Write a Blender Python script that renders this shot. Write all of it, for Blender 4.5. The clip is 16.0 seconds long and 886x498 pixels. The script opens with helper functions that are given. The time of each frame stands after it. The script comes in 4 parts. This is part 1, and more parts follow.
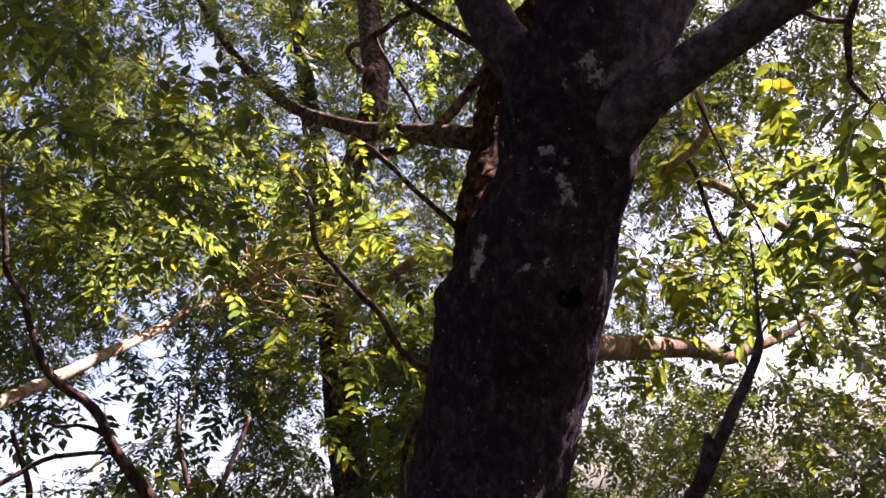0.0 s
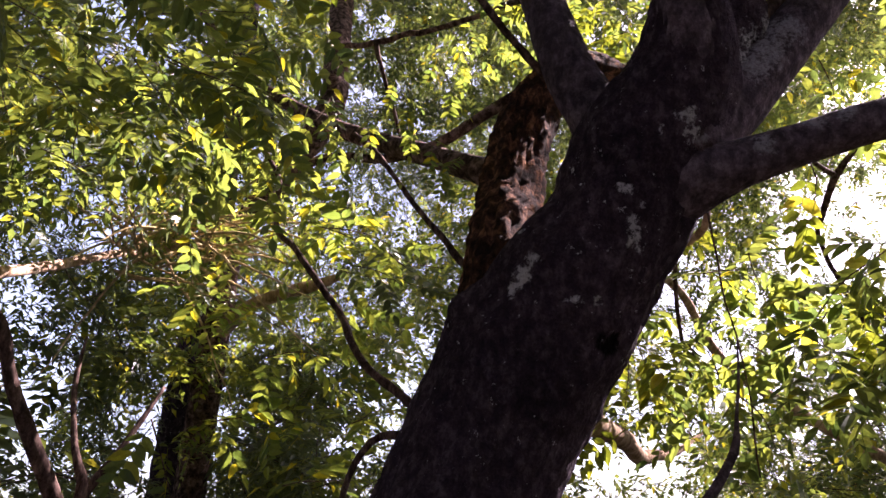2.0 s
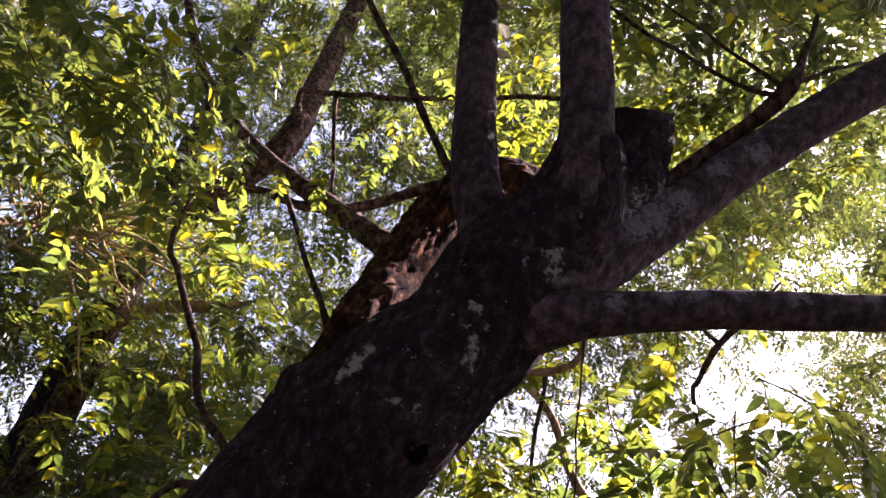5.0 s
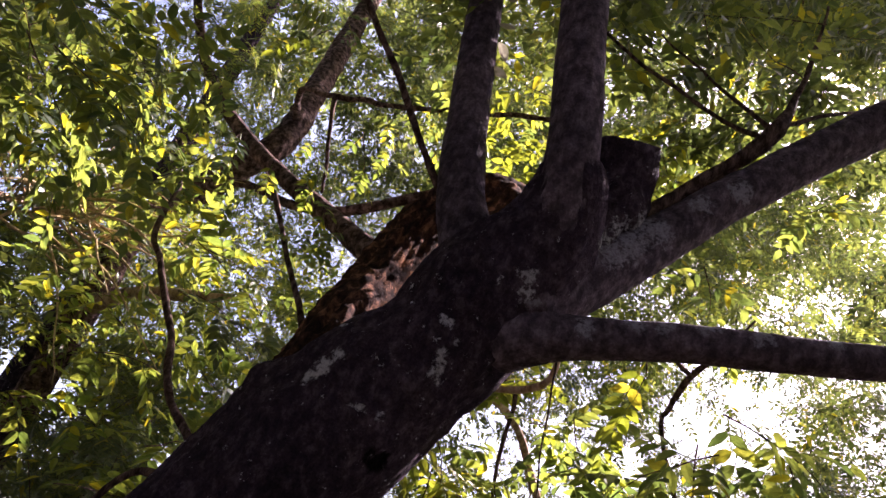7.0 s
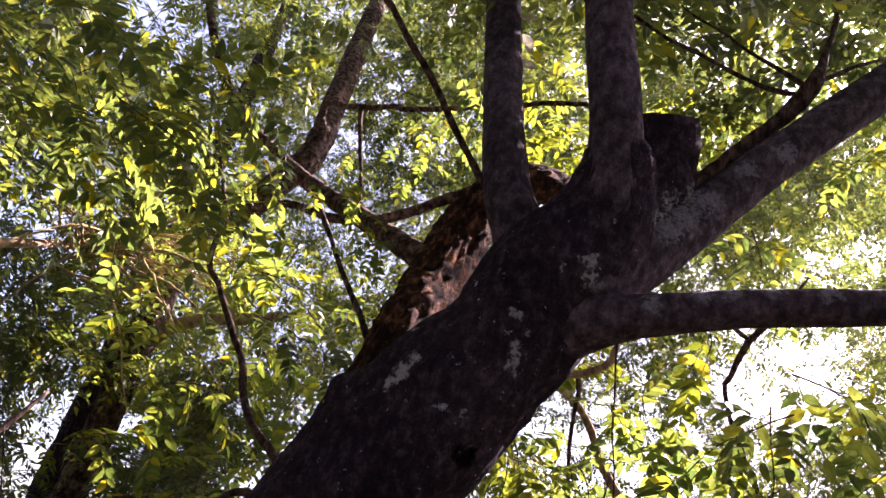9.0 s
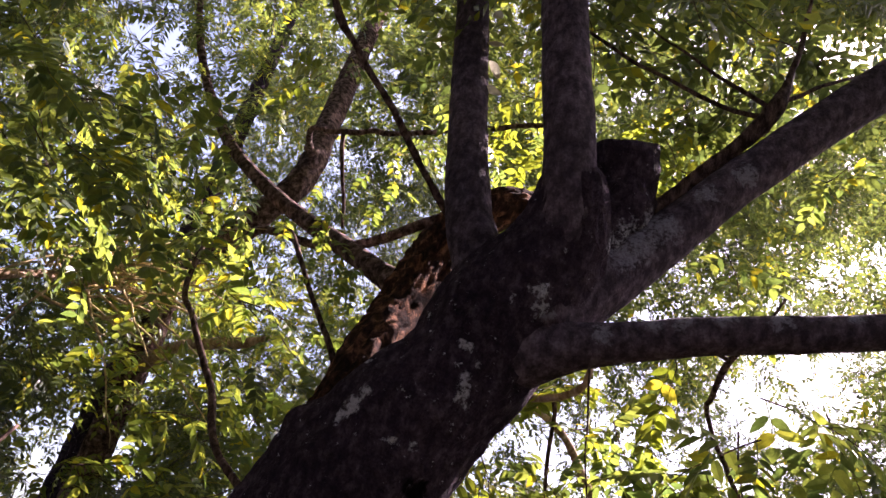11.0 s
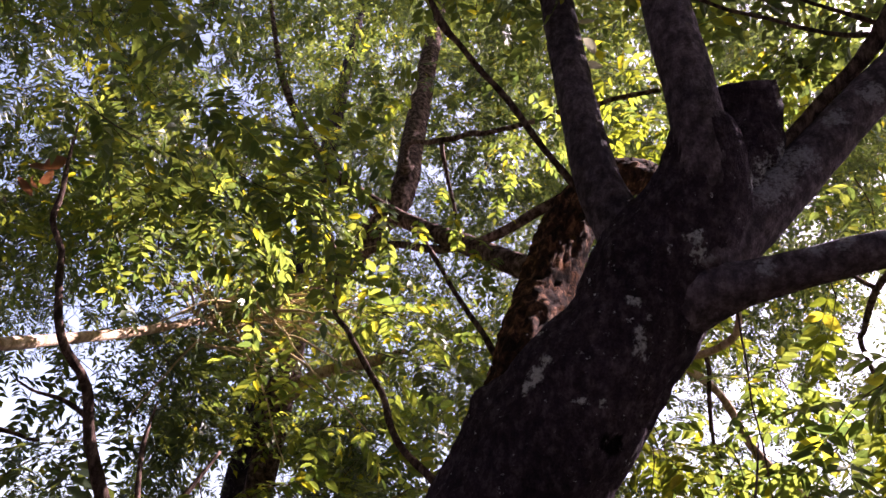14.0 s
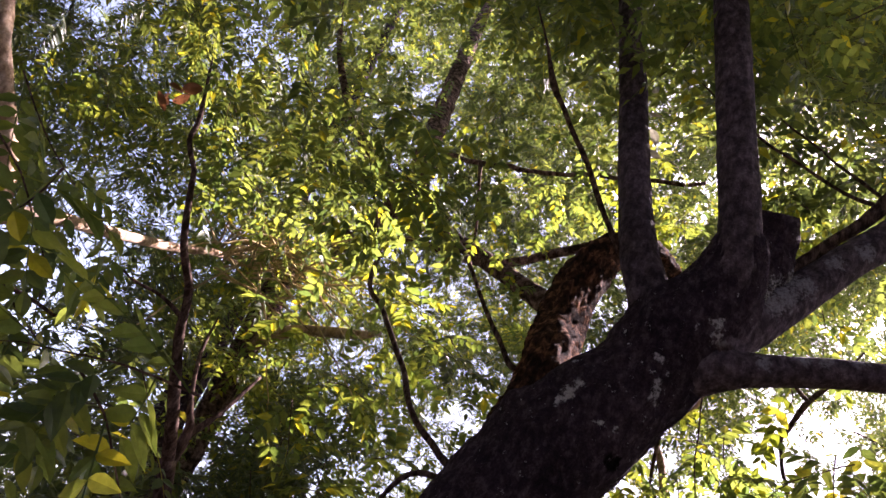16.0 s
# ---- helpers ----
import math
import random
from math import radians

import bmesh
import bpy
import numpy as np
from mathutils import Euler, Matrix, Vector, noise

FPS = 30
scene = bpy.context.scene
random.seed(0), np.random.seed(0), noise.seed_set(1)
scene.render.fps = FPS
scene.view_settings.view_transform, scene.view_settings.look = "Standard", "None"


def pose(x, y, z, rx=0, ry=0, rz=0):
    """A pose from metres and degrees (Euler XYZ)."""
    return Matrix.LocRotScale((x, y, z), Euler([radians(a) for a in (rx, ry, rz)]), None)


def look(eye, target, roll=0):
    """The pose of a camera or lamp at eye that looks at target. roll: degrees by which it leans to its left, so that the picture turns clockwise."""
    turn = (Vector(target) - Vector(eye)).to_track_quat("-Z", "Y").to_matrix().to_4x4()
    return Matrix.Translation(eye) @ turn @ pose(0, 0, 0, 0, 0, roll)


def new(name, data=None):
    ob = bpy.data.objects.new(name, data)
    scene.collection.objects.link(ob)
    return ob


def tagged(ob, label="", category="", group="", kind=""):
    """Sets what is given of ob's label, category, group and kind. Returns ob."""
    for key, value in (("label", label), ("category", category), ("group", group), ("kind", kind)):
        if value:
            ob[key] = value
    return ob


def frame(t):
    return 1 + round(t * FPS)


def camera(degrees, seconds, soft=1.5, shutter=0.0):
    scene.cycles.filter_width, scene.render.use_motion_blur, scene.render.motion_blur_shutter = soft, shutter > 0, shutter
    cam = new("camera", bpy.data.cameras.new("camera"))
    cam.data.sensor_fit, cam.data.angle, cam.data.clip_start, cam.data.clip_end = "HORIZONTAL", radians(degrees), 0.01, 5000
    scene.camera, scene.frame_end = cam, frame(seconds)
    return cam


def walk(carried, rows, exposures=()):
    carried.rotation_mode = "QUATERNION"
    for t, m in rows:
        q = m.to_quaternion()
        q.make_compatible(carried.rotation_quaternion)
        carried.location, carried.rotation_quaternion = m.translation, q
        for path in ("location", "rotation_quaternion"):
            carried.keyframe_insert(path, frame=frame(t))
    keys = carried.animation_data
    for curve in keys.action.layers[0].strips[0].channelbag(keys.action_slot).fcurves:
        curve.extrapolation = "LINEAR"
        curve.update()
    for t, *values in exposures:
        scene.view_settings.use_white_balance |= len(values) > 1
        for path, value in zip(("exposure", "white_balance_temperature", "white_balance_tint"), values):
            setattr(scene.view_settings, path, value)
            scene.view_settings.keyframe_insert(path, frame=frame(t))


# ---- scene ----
cam = camera(61.4, 16.0, soft=1.48)
PATH = [
    (0, (0.048, 0.121, 1.671), (0.139, 1.999, 2.352), -10.9),
    (0.5, (-0.161, 0.219, 1.592), (-0.115, 2.089, 2.301), -12.6),
    (1, (-0.339, 0.308, 1.489), (-0.244, 2.201, 2.126), -8.9),
    (1.5, (-0.477, 0.382, 1.494), (-0.192, 2.24, 2.177), -5.8),
    (2, (-0.355, 0.358, 1.624), (0.146, 2.115, 2.438), 1.1),
    (2.5, (-0.218, 0.265, 1.713), (0.279, 1.947, 2.674), 12.7),
    (3, (-0.18, 0.231, 1.735), (0.304, 1.904, 2.717), 14.8),
    (3.5, (-0.166, 0.22, 1.697), (0.352, 1.888, 2.672), 13.7),
    (4, (-0.161, 0.238, 1.664), (0.409, 1.92, 2.584), 13.5),
    (4.5, (-0.18, 0.233, 1.673), (0.412, 1.9, 2.606), 12.2),
    (5, (-0.171, 0.236, 1.705), (0.386, 1.9, 2.666), 15.7),
    (7.3, (-0.153, 0.194, 1.716), (0.41, 1.838, 2.707), 20.4),
    (7.5, (-0.16, 0.191, 1.732), (0.374, 1.839, 2.733), 19.0),
    (8, (-0.23, 0.201, 1.681), (0.239, 1.886, 2.65), 22.3),
    (8.5, (-0.299, 0.21, 1.665), (0.087, 1.925, 2.62), 22.9),
    (9, (-0.236, 0.206, 1.679), (0.278, 1.884, 2.638), 14.5),
    (9.2, (-0.229, 0.187, 1.713), (0.309, 1.857, 2.673), 12.5),
    (11.3, (-0.103, 0.125, 1.743), (0.35, 1.804, 2.731), 14.3),
    (11.5, (-0.09, 0.132, 1.725), (0.374, 1.805, 2.719), 13.4),
    (12, (-0.048, 0.14, 1.685), (0.45, 1.804, 2.678), 10.6),
    (12.5, (-0.046, 0.093, 1.698), (0.423, 1.751, 2.713), 9.9),
    (13, (-0.112, 0.084, 1.692), (0.277, 1.761, 2.71), 8.5),
    (13.5, (-0.235, 0.101, 1.672), (0.048, 1.797, 2.693), 8.8),
    (14, (-0.288, 0.133, 1.605), (-0.027, 1.862, 2.577), 7.4),
    (14.5, (-0.377, 0.117, 1.596), (-0.118, 1.851, 2.557), 7.9),
    (15, (-0.517, 0.113, 1.563), (-0.194, 1.835, 2.528), 10.2),
    (15.5, (-0.638, 0.024, 1.476), (-0.246, 1.727, 2.449), 10.5),
    (16, (-0.772, -0.052, 1.343), (-0.321, 1.608, 2.364), 21.7),
]
EXPOSURES = [(0, 2.80), (1.5, 3.03), (2.5, 2.95), (4, 2.97), (8, 2.97), (8.5, 2.97), (9, 3.20), (9.2, 3.20), (11.5, 2.98), (12.5, 2.92), (13.5, 2.88), (14.5, 2.96), (16, 3.05)]
walk(cam, [(t, look(eye, target, roll)) for t, eye, target, roll in PATH], EXPOSURES)

# ---- world, sun, exposure ----
SUN_AZ, SUN_EL = 71.0, 44.0          # degrees from +y towards +x, and above the horizon
world = bpy.data.worlds.new("world")
scene.world = world
world.use_nodes = True
wn = world.node_tree.nodes
sky = wn.new("ShaderNodeTexSky")
sky.sky_type, sky.sun_disc = "NISHITA", False
sky.sun_elevation, sky.sun_rotation = radians(SUN_EL), radians(SUN_AZ)
sky.dust_density, sky.air_density = 3.0, 1.0
haze = wn.new("ShaderNodeHueSaturation")          # thin high haze
haze.inputs["Saturation"].default_value = 0.8
world.node_tree.links.new(sky.outputs[0], haze.inputs["Color"])
world.node_tree.links.new(haze.outputs[0], wn["Background"].inputs[0])
wn["Background"].inputs[1].default_value = 0.056
sun = new("sun", bpy.data.lights.new("sun", "SUN"))
sun.data.energy, sun.data.angle, sun.data.color = 4.3, radians(0.5), (1.0, 0.93, 0.82)
to_sun = Vector((math.sin(radians(SUN_AZ)) * math.cos(radians(SUN_EL)), math.cos(radians(SUN_AZ)) * math.cos(radians(SUN_EL)), math.sin(radians(SUN_EL))))
sun.matrix_world = look((0, 0, 20), Vector((0, 0, 20)) - to_sun)
scene.view_settings.use_white_balance = True
scene.view_settings.white_balance_temperature, scene.view_settings.white_balance_tint = 6250, 39


# ---- materials ----
def nodes(name):
    m = bpy.data.materials.new(name)
    m.use_nodes = True
    t = m.node_tree
    return m, t, t.nodes, t.links, t.nodes["Principled BSDF"]


def noise_node(t, scale, detail=4.0, rough=0.6, coord="Object", stretch=None):
    c = t.nodes.new("ShaderNodeTexCoord")
    n = t.nodes.new("ShaderNodeTexNoise")
    n.inputs["Scale"].default_value, n.inputs["Detail"].default_value, n.inputs["Roughness"].default_value = scale, detail, rough
    if stretch:
        k = t.nodes.new("ShaderNodeMapping")
        k.inputs["Scale"].default_value = stretch
        t.links.new(c.outputs[coord], k.inputs[0])
        t.links.new(k.outputs[0], n.inputs[0])
    else:
        t.links.new(c.outputs[coord], n.inputs[0])
    return n.outputs[0]


def ramp(t, value, stops):
    r = t.nodes.new("ShaderNodeValToRGB")
    while len(r.color_ramp.elements) < len(stops):
        r.color_ramp.elements.new(0.5)
    for e, (p, c) in zip(r.color_ramp.elements, stops):
        e.position, e.color = p, (*c, 1.0)
    t.links.new(value, r.inputs[0])
    return r.outputs[0]


def mix(t, fac, a, b, kind="MIX"):
    m = t.nodes.new("ShaderNodeMix")
    m.data_type, m.blend_type = "RGBA", kind
    for sock, v in ((m.inputs[0], fac), (m.inputs[6], a), (m.inputs[7], b)):
        if isinstance(v, (int, float)):
            sock.default_value = v
        elif isinstance(v, tuple):
            sock.default_value = (*v, 1.0)
        else:
            t.links.new(v, sock)
    return m.outputs[2]


def maths(t, op, a, b=0.0):
    m = t.nodes.new("ShaderNodeMath")
    m.operation = op
    for sock, v in ((m.inputs[0], a), (m.inputs[1], b)):
        if isinstance(v, (int, float)):
            sock.default_value = v
        else:
            t.links.new(v, sock)
    return m.outputs[0]


def bark(name, dark, mid, light, scale=30.0, bump=0.6, patches=(), lichen=(0.60, 0.57, 0.60), speckle=0.66, lift=0.02, knot_dark=None, grain=0.35, spot=30.0):
    """Furrowed bark; patches: (x, y, z, radius) of lichen crusts."""
    m, t, n, l, b = nodes(name)
    fine = noise_node(t, scale * 4, 6, 0.7)
    furrow = noise_node(t, scale, 5, 0.65, stretch=(1.0, 1.0, grain))
    broad = noise_node(t, scale / 9, 3, 0.5)
    col = ramp(t, furrow, [(0.40, dark), (0.53, mid), (0.66, light)])
    col = mix(t, 0.6, col, ramp(t, broad, [(0.3, (0.45, 0.42, 0.42)), (0.7, (1.25, 1.15, 1.1))]), "MULTIPLY")
    col = mix(t, 0.5, col, ramp(t, fine, [(0.3, (0.3, 0.3, 0.3)), (0.7, (1.7, 1.7, 1.7))]), "MULTIPLY")
    # small scattered lichen spots
    spots = noise_node(t, spot, 8, 0.72)
    mask = ramp(t, spots, [(speckle, (0, 0, 0)), (speckle + 0.04, (1, 1, 1))])
    if patches:
        c = t.nodes.new("ShaderNodeTexCoord")
        wob = t.nodes.new("ShaderNodeTexNoise")
        wob.inputs["Scale"].default_value, wob.inputs["Detail"].default_value = 16.0, 4.0
        l.new(c.outputs["Object"], wob.inputs[0])
        shift = t.nodes.new("ShaderNodeVectorMath")
        shift.operation = "MULTIPLY_ADD"
        shift.inputs[1].default_value, shift.inputs[2].default_value = (0.07, 0.07, 0.07), (-0.035, -0.035, -0.035)
        l.new(wob.outputs["Color"], shift.inputs[0])
        warped = t.nodes.new("ShaderNodeVectorMath")
        l.new(c.outputs["Object"], warped.inputs[0])
        l.new(shift.outputs[0], warped.inputs[1])
        total = None
        for x, y, z, r in patches:
            d = t.nodes.new("ShaderNodeVectorMath")
            d.operation = "DISTANCE"
            l.new(warped.outputs[0], d.inputs[0])
            d.inputs[1].default_value = (x, y, z)
            near = maths(t, "MAXIMUM", maths(t, "SUBTRACT", 1.0, maths(t, "DIVIDE", d.outputs["Value"], r)), 0.0)
            total = near if total is None else maths(t, "MAXIMUM", total, near)
        crust = noise_node(t, 75.0, 8, 0.75)
        field = maths(t, "MULTIPLY", maths(t, "POWER", total, 0.35), crust)
        mask = mix(t, 1.0, mask, ramp(t, field, [(0.355, (0, 0, 0)), (0.46, (1, 1, 1))]), "LIGHTEN")
    pale = mix(t, 0.7, lichen, ramp(t, fine, [(0.3, (0.55, 0.55, 0.55)), (0.7, (1.1, 1.1, 1.1))]), "MULTIPLY")
    col = mix(t, mask, col, pale)
    # The dark inside of the knot hole is painted into the bark colour.
    if knot_dark:
        c = t.nodes.new("ShaderNodeTexCoord")
        d = t.nodes.new("ShaderNodeVectorMath")
        d.operation = "DISTANCE"
        l.new(c.outputs["Object"], d.inputs[0])
        d.inputs[1].default_value = knot_dark[:3]
        near = maths(t, "ADD", maths(t, "DIVIDE", d.outputs["Value"], knot_dark[3]), maths(t, "MULTIPLY", maths(t, "SUBTRACT", furrow, 0.5), 0.8))
        col = mix(t, 1.0, col, ramp(t, near, [(0.75, (0.12, 0.12, 0.12)), (1.0, (1, 1, 1))]), "MULTIPLY")
    l.new(col, b.inputs["Base Color"])
    b.inputs["Roughness"].default_value = 0.95
    b.inputs["Specular IOR Level"].default_value = 0.04
    bp = n.new("ShaderNodeBump")
    bp.inputs["Strength"].default_value, bp.inputs["Distance"].default_value = bump, lift
    l.new(maths(t, "ADD", furrow, maths(t, "MULTIPLY", fine, 0.4)), bp.inputs["Height"])
    l.new(bp.outputs[0], b.inputs["Normal"])
    return m


def leafy(name, deep, fresh, yellow, old=0.93, glow=0.5, through_tint=(2.90, 2.5, 0.95)):
    """Leaf blades: two greens, a few yellowing ones, light passing through."""
    m, t, n, l, b = nodes(name)
    g = n.new("ShaderNodeNewGeometry")
    o = n.new("ShaderNodeObjectInfo")
    isle = maths(t, "FRACT", maths(t, "ADD", g.outputs["Random Per Island"], o.outputs["Random"]))
    broad = noise_node(t, 1.7, 2, 0.5)
    vein = noise_node(t, 60.0, 3, 0.6)
    tone = maths(t, "ADD", maths(t, "MULTIPLY", isle, 0.5), maths(t, "MULTIPLY", broad, 0.5))
    col = ramp(t, tone, [(0.18, deep), (0.5, tuple(0.55 * p + 0.45 * q for p, q in zip(deep, fresh))), (0.72, fresh)])
    col = mix(t, ramp(t, isle, [(old, (0, 0, 0)), (old + 0.02, (1, 1, 1))]), col, yellow)
    col = mix(t, 0.5, col, ramp(t, vein, [(0.3, (0.65, 0.65, 0.65)), (0.7, (1.25, 1.25, 1.25))]), "MULTIPLY")
    l.new(col, b.inputs["Base Color"])
    b.inputs["Roughness"].default_value = 0.40
    b.inputs["Specular IOR Level"].default_value = 0.5
    tr = n.new("ShaderNodeBsdfTranslucent")
    l.new(mix(t, 1.0, col, through_tint, "MULTIPLY"), tr.inputs[0])
    ms = n.new("ShaderNodeMixShader")
    ms.inputs[0].default_value = glow
    l.new(b.outputs[0], ms.inputs[1])
    l.new(tr.outputs[0], ms.inputs[2])
    l.new(ms.outputs[0], n["Material Output"].inputs[0])
    return m


LICHEN = [(0.186, 1.690, 2.205, 0.042), (0.205, 1.678, 2.236, 0.036), (0.176, 1.703, 2.188, 0.034), (0.496, 1.462, 2.518, 0.042), (0.510, 1.486, 2.482, 0.045), (0.394, 1.563, 2.297, 0.036), (0.399, 1.578, 2.270, 0.034),
          (0.375, 1.556, 2.373, 0.024), (0.302, 1.596, 2.338, 0.018), (0.410, 1.543, 2.342, 0.022), (0.434, 1.495, 2.492, 0.018), (0.327, 1.629, 2.149, 0.022), (0.689, 1.477, 2.714, 0.09), (0.73, 1.472, 2.765, 0.10),
          (0.79, 1.465, 2.84, 0.09), (0.89, 1.435, 2.975, 0.07), (1.0, 1.42, 3.06, 0.06), (0.02, 1.71, 1.50, 0.07),
          (0.638, 1.436, 2.462, 0.045), (0.722, 1.386, 2.498, 0.045), (0.782, 1.351, 2.518, 0.042), (0.855, 1.306, 2.532, 0.042), (0.946, 1.25, 2.552, 0.042), (1.08, 1.17, 2.58, 0.04), (0.532, 1.488, 2.486, 0.03), (0.423, 1.592, 2.252, 0.028), (0.287, 1.644, 2.149, 0.02), (0.219, 1.715, 2.328, 0.022)]
BARK_MAIN = bark("dark_fissured_bark", (0.040, 0.029, 0.042), (0.069, 0.049, 0.067), (0.130, 0.100, 0.124), 44.0, 1.0, LICHEN, knot_dark=(0.366, 1.70, 2.086, 0.045), grain=0.7, spot=44.0, speckle=0.635)
BARK_LIMB = bark("limb_bark", (0.063, 0.050, 0.064), (0.125, 0.096, 0.118), (0.212, 0.172, 0.204), 40.0, 0.6, LICHEN, lichen=(0.31, 0.285, 0.325), speckle=0.66, grain=0.7)
BARK_WARM = bark("reddish_bark", (0.020, 0.012, 0.011), (0.060, 0.031, 0.023), (0.26, 0.125, 0.072), 30.0, 0.8, speckle=0.8, lift=0.014, grain=0.5)
# Pale bark; on the sunlit branches the sunlight is put into this colour.
BARK_PALE_LIT = bark("pale_sunlit_bark", (0.26, 0.18, 0.12), (0.46, 0.34, 0.25), (0.62, 0.50, 0.40), 26.0, 0.4, speckle=0.8)
BARK_STRAW = bark("straw_twig", (0.30, 0.23, 0.11), (0.50, 0.40, 0.21), (0.64, 0.54, 0.33), 50.0, 0.3, speckle=0.9, lift=0.003)
BARK_TWIG = bark("twig_bark", (0.036, 0.024, 0.021), (0.098, 0.066, 0.058), (0.20, 0.14, 0.115), 60.0, 0.4, speckle=0.75, lift=0.004)
BARK_BACK = bark("grey_brown_bark", (0.040, 0.026, 0.024), (0.145, 0.098, 0.085), (0.33, 0.235, 0.205), 34.0, 0.8, grain=0.9)
LEAF = leafy("green_leaf", (0.035, 0.066, 0.034), (0.132, 0.168, 0.052), (0.21, 0.215, 0.02), 0.94, 0.52)
# Lighter copy of the green leaf; sunlight on the foliage is put into it.
LEAF_LIT = leafy("lit_leaf", (0.047, 0.086, 0.034), (0.158, 0.194, 0.048), (0.22, 0.225, 0.02), 0.93, 0.56)
# Darker, duller copy of the green leaf; shade on far foliage is coloured in.
LEAF_SHADED = leafy("shaded_leaf", (0.033, 0.053, 0.035), (0.088, 0.112, 0.055), (0.18, 0.17, 0.03), 0.96, 0.48, (2.5, 2.3, 0.75))
BROWN_LEAF = leafy("withered_brown_leaf", (0.16, 0.07, 0.03), (0.26, 0.12, 0.06), (0.28, 0.15, 0.07), 0.97, 0.3, (1.2, 1.0, 0.8))
PALE_LEAF = leafy("dry_pale_leaf", (0.36, 0.33, 0.27), (0.50, 0.47, 0.40), (0.45, 0.42, 0.34), 0.97, 0.3, (1.1, 1.1, 0.95))
# For yellow and sunlit sprays: the sun's yellow glow is put into the colour.
LEAF_YELLOW_LIT = leafy("sunlit_yellow_leaf", (0.070, 0.105, 0.018), (0.150, 0.178, 0.030), (0.22, 0.22, 0.03), 0.96, 0.52)

gm, gt, gn, gl, gb = nodes("leaf_litter_soil")
gl.new(mix(gt, 0.6, ramp(gt, noise_node(gt, 9.0, 8, 0.7), [(0.3, (0.02, 0.015, 0.010)), (0.55, (0.06, 0.044, 0.028)), (0.75, (0.14, 0.10, 0.06))]),
           ramp(gt, noise_node(gt, 0.6, 3), [(0.35, (0.5, 0.6, 0.4)), (0.65, (1.2, 1.1, 1.0))]), "MULTIPLY"), gb.inputs["Base Color"])
gb.inputs["Roughness"].default_value = 0.95
SOIL = gm


# ---- builders ----
def mesh_of(name, verts, faces, mats, smooth=True, which=None):
    me = bpy.data.meshes.new(name)
    me.from_pydata([tuple(v) for v in verts], [], [tuple(f) for f in faces])
    for m in mats:
        me.materials.append(m)
    if which is not None:
        me.polygons.foreach_set("material_index", which)
    me.polygons.foreach_set("use_smooth", [smooth] * len(me.polygons))
    me.update()
    return me


def spline(points, step):
    """Points (x, y, z, r) drawn out to a smooth line."""
    p = np.array(points, float)
    p = np.vstack([2 * p[0] - p[1], p, 2 * p[-1] - p[-2]])
    out = []
    for i in range(1, len(p) - 2):
        n = max(2, int(np.linalg.norm(p[i + 1, :3] - p[i, :3]) / step))
        for k in range(n):
            u = k / n
            a, b, c, d = p[i - 1], p[i], p[i + 1], p[i + 2]
            out.append(0.5 * (2 * b + (c - a) * u + (2 * a - 5 * b + 4 * c - d) * u * u + (3 * b - a - 3 * c + d) * u ** 3))
    out.append(p[-2])
    out = np.array(out)
    out[:, 3] = np.maximum(out[:, 3], 0.0008)
    return out


def tube(points, sides=14, step=0.03, rough=0.06, grain=9.0, bumps=(), wander=0.0, fissure=0.0):
    """A limb: rings round a smooth line, with uneven bark. Returns vertices and faces."""
    line = spline(points, step)
    if wander:
        for q in line[1:-1]:
            v = Vector(q[:3])
            q[:3] += np.array(noise.noise_vector(v * 7.0)) * wander
    tang = np.gradient(line[:, :3], axis=0)
    tang /= np.linalg.norm(tang, axis=1)[:, None] + 1e-9
    side = np.cross(tang[0], (0.3, 0.9, 0.2))
    side /= np.linalg.norm(side)
    verts, faces = [], []
    for i, (q, w) in enumerate(zip(line, tang)):
        side = side - w * side.dot(w)
        side /= np.linalg.norm(side)
        other = np.cross(w, side)
        for k in range(sides):
            a = 2 * math.pi * k / sides
            d = side * math.cos(a) + other * math.sin(a)
            p = q[:3] + d * q[3]
            v = Vector(p)
            r = q[3] * (1 + rough * (noise.noise(v * grain) + 0.6 * noise.noise(v * grain * 2.7) + 0.35 * noise.noise(v * grain * 7.0)))
            if fissure:
                f = noise.noise(Vector((math.cos(a) * 5.0, math.sin(a) * 5.0, i * step * 4.5)))
                g = noise.noise(Vector((math.cos(a) * 11.0, math.sin(a) * 11.0, i * step * 13.0 + 3.0)))
                r += fissure * (0.6 - 2.2 * abs(f)) + fissure * 0.6 * (0.4 - abs(g))
            for x, y, z, size, push in bumps:
                g = (p[0] - x) ** 2 + (p[1] - y) ** 2 + (p[2] - z) ** 2
                r += push * math.exp(-g / size ** 2)
            verts.append(q[:3] + d * r)
    n = len(line)
    for i in range(n - 1):
        for k in range(sides):
            j = (k + 1) % sides
            faces.append((i * sides + k, i * sides + j, (i + 1) * sides + j, (i + 1) * sides + k))
    faces.append(tuple(range(sides))[::-1])
    faces.append(tuple((n - 1) * sides + k for k in range(sides)))
    return verts, faces


def part(name, data, parent, label=""):
    ob = new(name, data)
    ob.parent = parent
    ob.matrix_parent_inverse = parent.matrix_world.inverted()
    if label:
        tagged(ob, label)
    return ob


def limb(name, parent, points, mat, label="", **how):
    v, f = tube(points, **how)
    return part(name, mesh_of(name, v, f, [mat]), parent, label)


def tree(name, x, y, label):
    ob = new(name)
    ob.location = (x, y, 0)
    bpy.context.view_layer.update()
    return tagged(ob, label, "tree")


